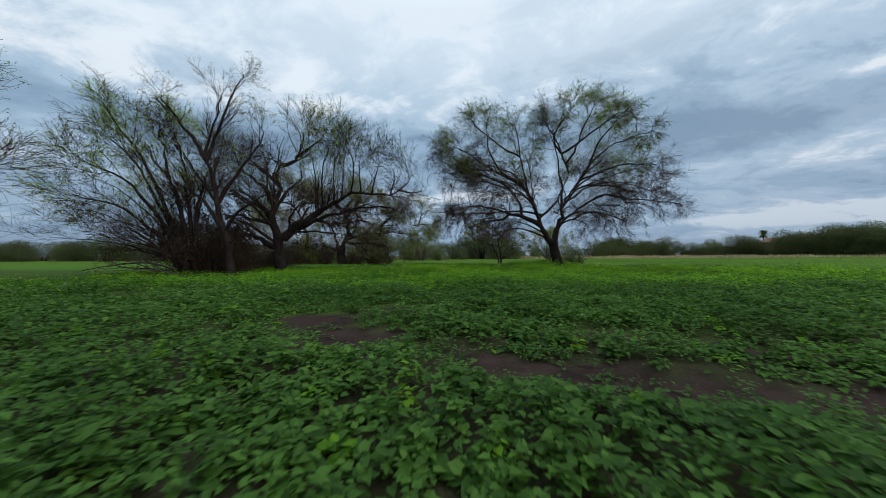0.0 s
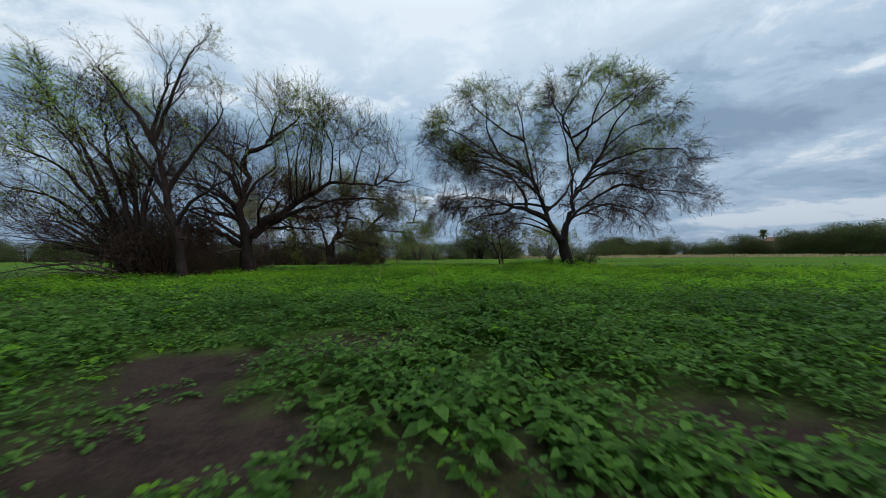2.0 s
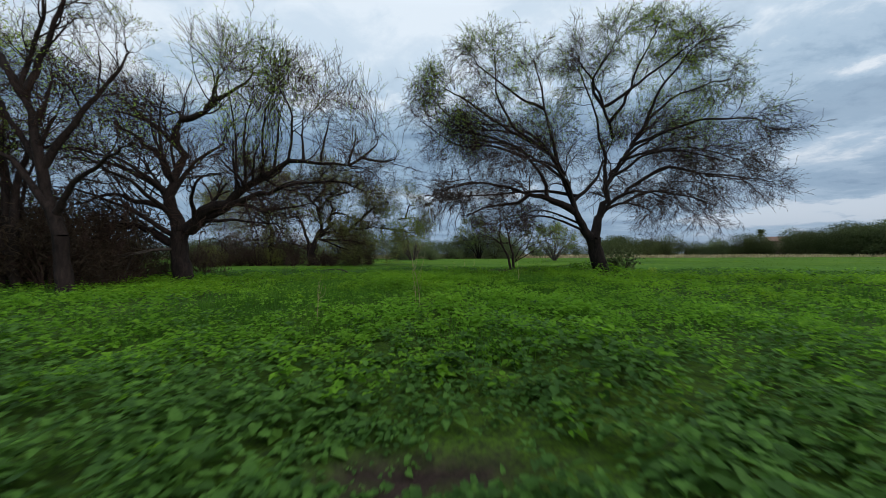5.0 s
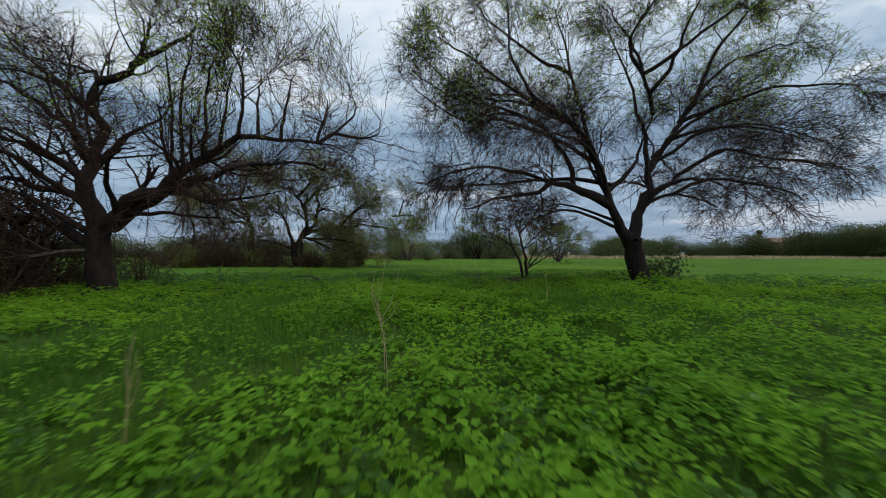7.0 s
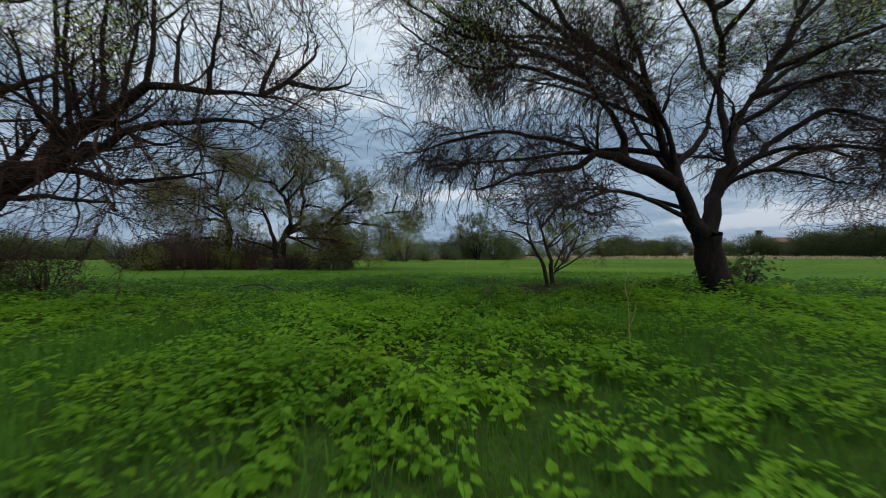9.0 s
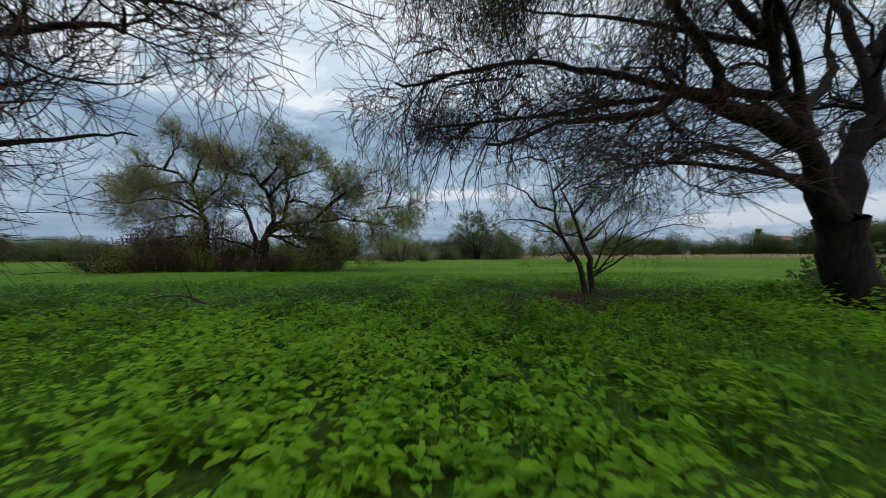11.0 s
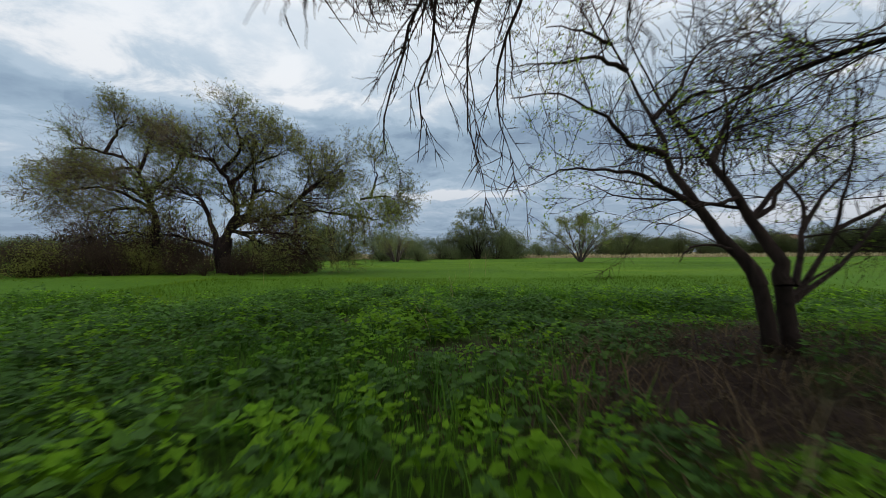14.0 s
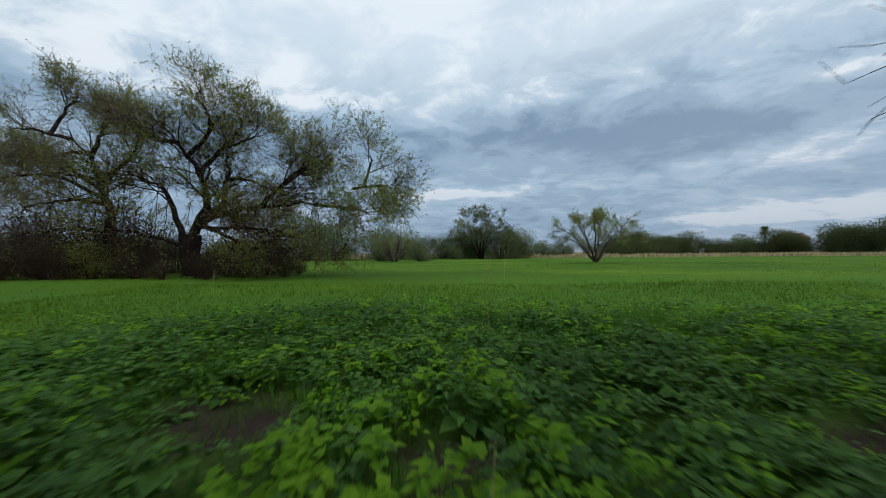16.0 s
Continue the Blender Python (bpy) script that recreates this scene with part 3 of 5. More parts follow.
tree("mesquite_tree", "large spreading mesquite with dark crooked limbs and sparse spring leaves", (5.42, 15.12, -0.10),
     [((5.42, 15.12, -0.10), (5.22, 15.12, 0.95), 0.215, 0.195)],
     [limb((5.13, 15.10, 0.92), (4.96, 15.04, 1.19), (4.62, 14.96, 1.64), (4.45, 14.87, 2.11), (4.21, 14.76, 2.60), (3.98, 14.65, 2.98), (3.63, 14.53, 3.43), (3.38, 14.40, 3.75), r=0.155),
      limb((4.63, 15.10, 1.78), (4.11, 15.03, 2.00), (3.61, 14.93, 2.11), (3.16, 14.82, 2.05), (2.46, 14.69, 1.89), (1.79, 14.55, 1.76), (1.24, 14.40, 1.59), r=0.130),
      limb((3.79, 15.20, 2.17), (3.70, 15.13, 2.57), (3.58, 15.03, 2.90), (3.25, 14.92, 3.31), (2.85, 14.79, 3.58), (2.29, 14.65, 3.66), (1.54, 14.50, 3.53), r=0.062),
      limb((3.08, 15.30, 2.15), (2.47, 15.19, 2.46), (1.87, 15.03, 2.55), (1.22, 14.84, 2.43), (0.61, 14.63, 2.19), (0.47, 14.40, 2.07), r=0.037),
      limb((4.82, 15.00, 0.98), (4.36, 14.88, 1.22), (3.83, 14.71, 1.44), (3.37, 14.51, 1.51), (2.96, 14.29, 1.39), (2.56, 14.05, 1.24), (2.43, 13.80, 1.19), r=0.034),
      limb((5.18, 15.10, 0.92), (5.29, 15.12, 1.20), (5.54, 15.14, 1.71), (5.62, 15.17, 2.19), (5.71, 15.20, 2.76), (5.95, 15.23, 3.25), (6.26, 15.26, 3.65), (6.42, 15.30, 4.27), r=0.165),
      limb((6.19, 15.20, 3.60), (6.70, 15.42, 4.03), (7.51, 15.73, 4.65), (8.23, 16.10, 5.18), r=0.056),
      limb((5.52, 15.10, 1.75), (5.84, 15.01, 2.08), (6.25, 14.89, 2.26), (6.51, 14.74, 2.22), (6.80, 14.58, 2.04), (6.74, 14.40, 1.95), r=0.062),
      limb((5.79, 15.00, 2.04), (6.37, 15.18, 2.47), (7.17, 15.45, 2.90), (8.11, 15.76, 3.16), (8.91, 16.10, 3.36), r=0.056),
      limb((5.60, 15.10, 1.75), (5.97, 14.92, 1.91), (6.24, 14.65, 1.82), (6.36, 14.34, 1.63), (6.17, 14.00, 1.47), r=0.037),
      limb((4.79, 15.10, 1.94), (5.30, 15.28, 2.51), (5.68, 15.55, 3.11), (6.12, 15.86, 3.99), (6.47, 16.20, 4.59), r=0.056),
      limb((5.94, 15.20, 3.24), (6.43, 15.13, 3.57), (6.87, 15.04, 3.83), (7.26, 14.93, 3.94), (7.36, 14.80, 3.89), r=0.050),
      limb((6.00, 15.20, 4.51), (5.66, 15.28, 5.10), (5.42, 15.40, 5.75), (5.07, 15.54, 6.40), (4.98, 15.70, 6.81), r=0.050),
      limb((6.14, 15.20, 4.93), (6.58, 15.13, 5.34), (7.18, 15.04, 5.90), (7.82, 14.93, 6.38), (7.89, 14.80, 6.52), r=0.050),
      limb((6.00, 15.20, 4.09), (6.89, 15.40, 4.67), (7.97, 15.69, 5.44), (9.29, 16.03, 5.92), (10.26, 16.40, 6.21), r=0.056),
      limb((6.20, 15.20, 3.90), (7.24, 15.04, 4.13), (8.20, 14.79, 4.30), (9.16, 14.51, 4.10), (9.12, 14.20, 3.85), r=0.050),
      limb((6.33, 15.10, 2.48), (7.39, 15.25, 3.04), (8.68, 15.47, 2.88), (10.19, 15.72, 2.76), (11.16, 16.00, 2.72), r=0.050),
      limb((3.87, 14.70, 3.49), (3.09, 14.70, 3.97), (2.69, 14.70, 4.38), (2.36, 14.70, 5.12), (2.27, 14.70, 6.07), (2.25, 14.70, 6.31), r=0.050),
      limb((4.05, 15.00, 2.64), (3.88, 15.10, 3.37), (3.37, 15.24, 4.07), (2.55, 15.41, 4.42), (1.39, 15.60, 4.52), (1.05, 15.80, 4.56), r=0.056),
      limb((4.68, 15.00, 1.98), (3.90, 15.17, 2.24), (2.98, 15.43, 2.29), (2.00, 15.72, 2.36), (0.77, 16.05, 2.34), (0.46, 16.40, 2.35), r=0.050),
      limb((3.58, 14.80, 3.54), (2.81, 14.67, 3.89), (1.87, 14.47, 4.47), (1.09, 14.25, 4.87), (0.82, 14.00, 4.88), r=0.043),
      limb((5.40, 15.40, 2.30), (5.66, 15.60, 3.35), (5.67, 15.89, 4.40), (5.62, 16.22, 5.51), (5.40, 16.60, 6.72), (5.48, 17.00, 7.25), r=0.056),
      limb((4.81, 14.90, 1.73), (4.29, 14.62, 2.67), (3.57, 14.21, 2.93), (2.94, 13.73, 2.83), (2.52, 13.20, 2.58), r=0.043),
      limb((6.00, 15.00, 2.01), (6.60, 14.74, 2.26), (7.17, 14.35, 2.05), (7.46, 13.90, 1.75), (7.12, 13.40, 1.52), r=0.037),
      limb((5.63, 15.30, 2.28), (6.41, 15.65, 3.24), (7.65, 16.15, 3.86), (9.22, 16.75, 4.48), (10.23, 17.40, 4.75), r=0.050),
      limb((4.17, 14.80, 3.12), (3.85, 14.99, 4.44), (3.74, 15.27, 5.73), (3.63, 15.60, 6.56), r=0.043),
      limb((4.40, 15.00, 2.70), (3.60, 15.80, 3.60), (2.60, 16.40, 4.20), (1.80, 16.80, 4.60), r=0.037),
      limb((4.90, 15.10, 1.80), (4.60, 15.90, 3.00), (4.60, 16.60, 4.30), (4.40, 17.00, 5.40), r=0.037),
      limb((5.50, 15.20, 1.60), (6.20, 15.90, 2.20), (6.90, 16.40, 2.50), (7.70, 16.80, 2.40), r=0.031),
      limb((4.80, 15.20, 1.50), (4.30, 16.20, 1.90), (3.90, 17.10, 2.00), (3.40, 17.80, 1.80), r=0.031),
      limb((6.05, 15.20, 4.50), (6.35, 15.20, 5.15), (6.78, 15.20, 6.50), (7.28, 15.20, 7.21), r=0.055),
      limb((5.70, 15.40, 4.91), (5.40, 15.50, 5.69), (5.91, 15.50, 6.64), (6.17, 15.50, 7.23), r=0.05),
      limb((6.60, 15.30, 4.60), (7.20, 15.30, 5.38), (8.22, 15.40, 6.54), (8.71, 15.40, 7.03), r=0.05),
      limb((3.60, 15.20, 4.60), (2.90, 15.20, 5.22), (2.06, 15.20, 6.01), (1.69, 15.20, 6.42), r=0.04),
      limb((4.40, 15.00, 2.40), (3.90, 14.60, 3.10), (3.20, 14.30, 3.40), (2.50, 14.20, 3.20), r=0.04),
      limb((5.70, 15.10, 2.60), (6.50, 14.80, 3.20), (7.40, 14.60, 3.30), (8.30, 14.50, 3.00), r=0.04),
      limb((6.00, 15.20, 3.20), (7.00, 15.20, 3.50), (8.20, 15.10, 3.50), (9.30, 15.00, 3.10), r=0.04),
      limb((3.60, 15.10, 3.50), (2.60, 15.20, 4.10), (1.40, 15.20, 4.40), (0.06, 15.30, 5.63), r=0.040),
      limb((3.30, 15.00, 3.40), (2.20, 15.00, 3.70), (1.20, 15.00, 3.70), (0.22, 15.00, 4.38), r=0.036),
      limb((3.20, 14.80, 3.50), (2.20, 14.80, 3.90), (1.20, 14.70, 4.00), (0.21, 14.70, 4.62), r=0.036)],
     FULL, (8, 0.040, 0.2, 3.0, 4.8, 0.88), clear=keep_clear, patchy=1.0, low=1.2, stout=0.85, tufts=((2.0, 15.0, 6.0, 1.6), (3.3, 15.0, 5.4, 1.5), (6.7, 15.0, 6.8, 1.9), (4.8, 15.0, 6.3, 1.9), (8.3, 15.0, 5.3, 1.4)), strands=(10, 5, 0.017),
     hang=[((1.9, 16.2, 2.9), (1.25, 16.3, 2.5), (0.95, 16.30, 1.7), (0.90, 16.30, 1.06)), ((1.5, 16.4, 2.6), (0.9, 16.6, 2.3), (0.65, 16.7, 1.7), (0.60, 16.75, 1.24)),
           ((2.2, 16.2, 2.8), (1.7, 16.1, 2.4), (1.20, 15.9, 1.7), (1.13, 15.87, 1.08)), ((2.0, 16.2, 2.7), (1.6, 16.3, 2.2), (1.35, 16.3, 1.6), (1.42, 16.3, 1.12)),
           ((1.7, 15.5, 2.7), (1.0, 15.3, 2.5), (0.7, 15.2, 1.9), (0.65, 15.2, 1.45)),
           ((1.5, 15.4, 2.8), (0.8, 15.3, 2.6), (0.3, 15.3, 2.1), (0.2, 15.3, 1.65)),
           ((2.4, 15.8, 2.6), (1.9, 15.6, 2.2), (1.7, 15.5, 1.7), (1.65, 15.5, 1.3)), ((7.2, 14.8, 2.5), (8.0, 14.6, 2.4), (8.5, 14.5, 1.9), (8.8, 14.5, 1.3)),
           ((8.0, 14.6, 2.6), (8.8, 14.4, 2.4), (9.2, 14.3, 2.0), (9.5, 14.3, 1.5)), ((7.0, 14.9, 2.4), (7.6, 14.4, 2.0), (7.9, 14.2, 1.4), (8.0, 14.2, 1.0)),
           ((3.4, 15.6, 2.3), (2.9, 15.0, 1.9), (2.6, 14.7, 1.4), (2.5, 14.6, 1.0)), ((8.4, 15.9, 3.2), (9.0, 15.9, 2.8), (9.4, 15.9, 2.2), (9.6, 15.9, 1.7))])

SAPLING = [dict(count=6, lo=0.15, hi=1.0, angle=48, length=(0.5, 1.2), n=7, lift=0.02, wander=0.2, thick=0.40, finest=0.003),
           dict(count=6, lo=0.12, hi=1.0, angle=45, length=(0.22, 0.5), n=4, lift=0.0, wander=0.22, thick=0.5, finest=0.0024),
           dict(count=5, lo=0.15, hi=1.0, angle=42, length=(0.08, 0.24), n=3, lift=0.0, wander=0.22, thick=0.6, finest=0.0018)]
tree("young_mesquite", "young two-stemmed mesquite leaning over the path, small sparse leaves", (3.04, 16.42, -0.16),
     [((3.12, 16.40, -0.16), (3.07, 16.42, 0.42), 0.050, 0.042), ((3.02, 16.44, -0.16), (2.92, 16.42, 0.42), 0.042, 0.038)],
     [limb((2.94, 16.42, 0.32), (2.88, 16.47, 0.50), (2.72, 16.64, 0.86), (2.71, 16.83, 1.21), (2.74, 17.00, 1.49), (2.81, 17.47, 2.22), (2.53, 17.47, 2.68), (2.36, 17.47, 3.11), r=0.04, tip=0.004),
      limb((3.08, 16.42, 0.32), (3.06, 16.47, 0.50), (3.03, 16.65, 0.87), (3.00, 16.86, 1.25), (2.92, 17.13, 1.69), (2.88, 17.47, 2.33), (2.77, 17.47, 2.82), r=0.044, tip=0.004),
      limb((2.72, 16.64, 0.86), (2.53, 16.66, 0.99), (2.26, 16.68, 1.10), (1.92, 16.62, 1.10), (1.71, 16.53, 1.03), r=0.022, tip=0.004),
      limb((2.71, 16.83, 1.21), (2.43, 16.81, 1.33), (2.23, 16.86, 1.58), (1.87, 16.83, 1.69), (1.50, 16.68, 1.61), r=0.022, tip=0.004),
      limb((3.00, 16.86, 1.25), (3.35, 17.13, 1.53), (3.73, 17.52, 1.99), (3.93, 17.77, 2.45), r=0.026, tip=0.004),
      limb((3.15, 16.42, 0.32), (3.31, 16.53, 0.62), (3.44, 16.66, 0.90), (3.44, 16.84, 1.21), (3.63, 17.00, 1.49), r=0.016, tip=0.004),
      limb((3.34, 16.55, 0.68), (3.67, 16.71, 0.93), (3.99, 16.85, 1.12), (4.20, 16.95, 1.23), r=0.014, tip=0.004),
      limb((3.13, 16.42, 0.27), (3.33, 16.43, 0.39), (3.52, 16.48, 0.52), r=0.01, tip=0.004),
      limb((3.07, 16.55, 0.68), (3.34, 16.70, 0.85), (3.66, 16.93, 1.14), (4.12, 17.20, 1.47), r=0.018, tip=0.004),
      limb((2.81, 17.47, 2.22), (2.41, 17.33, 2.27), (1.97, 17.18, 2.17), (1.54, 16.91, 1.96), r=0.02, tip=0.004),
      limb((2.79, 17.11, 1.65), (3.31, 17.52, 2.13), (3.62, 17.67, 2.56), (3.98, 17.77, 2.83), r=0.02, tip=0.004),
      limb((2.89, 16.48, 0.52), (2.73, 16.47, 0.57), (2.53, 16.43, 0.55), (2.42, 16.36, 0.47), r=0.008, tip=0.004),
      limb((2.67, 17.47, 2.47), (2.27, 17.32, 2.54), (1.90, 17.17, 2.46), r=0.016, tip=0.004),
      limb((3.03, 16.65, 0.87), (2.74, 16.48, 0.83), (2.45, 16.31, 0.79), r=0.012, tip=0.004),
      limb((2.92, 17.13, 1.69), (3.17, 17.18, 1.86), (3.38, 17.11, 1.87), (3.63, 17.07, 1.91), r=0.018, tip=0.004),
      limb((3.14, 16.44, 0.20), (3.55, 16.55, 0.65), (3.80, 16.65, 1.20), (3.95, 16.75, 1.85), r=0.015, tip=0.004),
      limb((3.16, 16.44, 0.22), (3.75, 16.60, 0.55), (4.30, 16.80, 0.95), (4.70, 16.95, 1.45), r=0.014, tip=0.004),
      limb((3.55, 16.55, 0.65), (4.10, 16.60, 0.90), (4.60, 16.70, 1.00), (5.10, 16.80, 0.95), r=0.010, tip=0.004),
      limb((3.06, 16.50, 0.70), (3.60, 16.70, 1.20), (4.20, 16.95, 1.50), (4.90, 17.10, 1.65), r=0.014, tip=0.004)],
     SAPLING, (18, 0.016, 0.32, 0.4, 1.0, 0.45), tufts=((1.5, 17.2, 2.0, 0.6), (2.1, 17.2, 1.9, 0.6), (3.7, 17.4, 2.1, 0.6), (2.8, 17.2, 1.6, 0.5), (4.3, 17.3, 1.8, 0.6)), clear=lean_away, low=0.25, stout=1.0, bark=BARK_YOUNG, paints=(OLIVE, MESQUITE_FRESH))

FAN = [dict(count=15, lo=0.10, hi=1.0, angle=38, length=(0.8, 2.0), n=8, lift=0.09, wander=0.14, thick=0.42),
       dict(count=10, lo=0.12, hi=1.0, angle=36, length=(0.5, 1.2), n=6, lift=0.03, wander=0.17, thick=0.5),
       dict(count=7, lo=0.15, hi=1.0, angle=34, length=(0.3, 0.85), n=3, lift=0.0, wander=0.2, thick=0.6, taper=0.5, finest=0.0050)]
FAN_FAR = [FAN[0], FAN[1], dict(FAN[2], count=6)]
tree("mesquite_tree", "thick-trunked mesquite with a long limb leaning out low and upright shoots", (-6.82, 14.7, -0.18),
     [((-6.82, 14.7, -0.18), (-6.85, 14.7, 1.15), 0.24, 0.23)],
     [limb((-7.13, 14.70, 0.81), (-7.82, 14.62, 1.18), (-8.53, 14.50, 1.34), (-9.59, 14.36, 1.28), (-9.72, 14.20, 1.18), r=0.12),
      limb((-6.95, 14.70, 1.18), (-7.17, 14.66, 2.08), (-7.18, 14.60, 2.82), (-6.86, 14.54, 3.66), (-6.63, 14.46, 4.20), (-6.91, 14.38, 4.56), (-7.78, 14.30, 4.77), r=0.18),
      limb((-6.66, 14.50, 4.19), (-6.29, 14.53, 4.42), (-5.98, 14.56, 4.71), (-5.86, 14.60, 5.29), (-5.77, 14.65, 5.78), (-5.83, 14.70, 5.96), r=0.09),
      limb((-7.17, 14.60, 2.61), (-7.56, 14.48, 3.40), (-7.91, 14.32, 3.81), (-8.48, 14.12, 4.21), (-8.52, 13.90, 4.21), r=0.1),
      limb((-7.25, 14.70, 2.22), (-8.28, 14.85, 2.90), (-9.47, 15.07, 3.31), (-11.08, 15.32, 3.59), (-11.94, 15.60, 3.63), r=0.09),
      limb((-7.17, 14.70, 1.74), (-8.00, 14.52, 2.02), (-8.63, 14.25, 2.11), (-8.98, 13.94, 1.92), (-8.85, 13.60, 1.76), r=0.09),
      limb((-6.69, 14.70, 1.22), (-5.90, 14.67, 1.73), (-5.17, 14.63, 2.36), (-4.30, 14.58, 2.88), (-3.17, 14.52, 3.06), (-1.93, 14.46, 2.99), (-1.18, 14.40, 2.75), r=0.2),
      limb((-6.32, 14.70, 1.42), (-5.43, 14.61, 1.85), (-4.63, 14.48, 2.06), (-3.71, 14.33, 2.26), (-2.70, 14.17, 2.47), (-1.60, 13.99, 2.41), (-1.41, 13.80, 2.30), r=0.11),
      limb((-6.49, 14.70, 1.22), (-5.33, 14.51, 1.42), (-4.03, 14.23, 1.33), (-3.42, 13.90, 1.19), r=0.05),
      limb((-5.79, 14.70, 1.91), (-5.09, 14.88, 1.97), (-4.41, 15.15, 1.87), (-3.56, 15.46, 2.06), (-3.26, 15.80, 2.15), r=0.07),
      limb((-6.93, 14.60, 3.30), (-7.72, 14.73, 4.22), (-8.71, 14.93, 4.89), (-9.80, 15.15, 5.82), (-10.36, 15.40, 6.27), r=0.08),
      limb((-6.02, 14.60, 4.73), (-5.45, 14.74, 5.26), (-5.05, 14.95, 5.84), (-5.08, 15.20, 6.32), r=0.06),
      limb((-7.15, 14.70, 2.22), (-6.76, 15.08, 3.32), (-6.37, 15.64, 4.09), (-6.86, 16.30, 4.81), r=0.07),
      limb((-5.13, 14.50, 2.28), (-5.25, 14.67, 3.99), (-5.63, 14.91, 5.43), (-5.87, 15.20, 6.05), r=0.035, tip=0.006),
      limb((-4.49, 14.50, 2.70), (-4.40, 14.55, 4.14), (-4.11, 14.62, 5.27), (-4.16, 14.70, 5.70), r=0.035, tip=0.006),
      limb((-3.94, 14.50, 2.94), (-4.01, 14.78, 4.40), (-4.03, 15.20, 5.48), r=0.035, tip=0.006),
      limb((-3.29, 14.50, 3.01), (-3.33, 14.78, 4.30), (-3.46, 15.20, 5.14), r=0.035, tip=0.006),
      limb((-2.59, 14.50, 3.02), (-2.40, 14.38, 4.06), (-2.17, 14.20, 4.43), r=0.035, tip=0.006),
      limb((-2.08, 14.50, 2.98), (-1.76, 14.78, 3.84), (-1.95, 15.20, 4.39), r=0.035, tip=0.006),
      limb((-1.41, 14.50, 2.81), (-1.01, 14.58, 3.61), (-1.17, 14.70, 4.18), r=0.035, tip=0.006),
      limb((-1.21, 14.50, 2.76), (-0.61, 14.58, 3.07), (-0.44, 14.70, 3.50), r=0.035, tip=0.006),
      limb((-4.79, 14.50, 2.50), (-4.81, 14.43, 4.10), (-4.51, 14.32, 5.05), (-4.40, 14.20, 5.30), r=0.035, tip=0.006),
      limb((-3.56, 14.50, 2.99), (-3.46, 14.43, 4.36), (-3.74, 14.32, 5.22), (-3.58, 14.20, 5.46), r=0.035, tip=0.006),
      limb((-7.00, 14.70, 1.00), (-7.90, 14.30, 1.70), (-8.90, 13.90, 2.20), (-9.80, 13.60, 2.40), r=0.07),
      limb((-7.10, 14.70, 1.50), (-7.80, 14.90, 2.60), (-8.60, 15.20, 3.40), (-9.40, 15.40, 3.90), r=0.07),
      limb((-7.15, 14.65, 2.30), (-7.90, 14.20, 3.00), (-8.80, 13.80, 3.30), (-9.60, 13.50, 3.30), r=0.06),
      limb((-6.70, 14.70, 1.10), (-6.10, 15.20, 2.00), (-5.40, 15.70, 2.60), (-4.70, 16.00, 2.80), r=0.06),
      limb((-6.60, 14.60, 1.20), (-6.00, 14.00, 2.00), (-5.30, 13.50, 2.50), (-4.60, 13.20, 2.50), r=0.06),
      limb((-6.90, 14.50, 1.30), (-7.20, 13.70, 2.20), (-7.60, 12.90, 2.80), (-7.90, 12.30, 3.00), r=0.06),
      limb((-7.00, 14.60, 3.40), (-7.40, 14.30, 4.14), (-8.20, 14.10, 4.48), (-8.90, 14.00, 4.54), r=0.05)],
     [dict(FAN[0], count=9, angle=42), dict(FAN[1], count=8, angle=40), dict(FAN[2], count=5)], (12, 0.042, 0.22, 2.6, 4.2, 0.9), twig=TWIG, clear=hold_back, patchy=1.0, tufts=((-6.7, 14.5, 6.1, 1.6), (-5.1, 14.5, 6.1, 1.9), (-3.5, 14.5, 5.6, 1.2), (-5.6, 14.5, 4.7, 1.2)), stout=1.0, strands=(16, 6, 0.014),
     hang=[((x, y, z), (x + 0.1, y - 0.3, z - 0.2), (x + 0.25 + 0.1 * x % 0.3, y - 0.5, 0.55 * z), (x + 0.2, y - 0.6, 0.12 * z + 0.1))
           for x, y, z in ((-9.6, 14.8, 1.6), (-8.9, 14.4, 2.0), (-8.2, 14.2, 1.7), (-7.4, 13.8, 2.0), (-7.9, 14.0, 2.4), (-5.9, 14.4, 1.6), (-5.2, 14.3, 1.9), (-4.5, 14.2, 2.1),
                           (-3.8, 14.2, 2.3), (-3.1, 14.1, 2.4), (-2.4, 14.2, 2.5), (-4.1, 13.8, 2.0), (-3.0, 13.5, 2.1), (-9.2, 13.9, 1.4), (-9.9, 14.0, 2.3), (-9.4, 13.6, 2.6), (-8.6, 13.6, 2.4), (-10.3, 14.2, 1.9), (-8.0, 13.4, 1.6), (-10.4, 13.6, 2.8), (-9.7, 13.2, 1.5), (-8.8, 13.1, 2.0))])

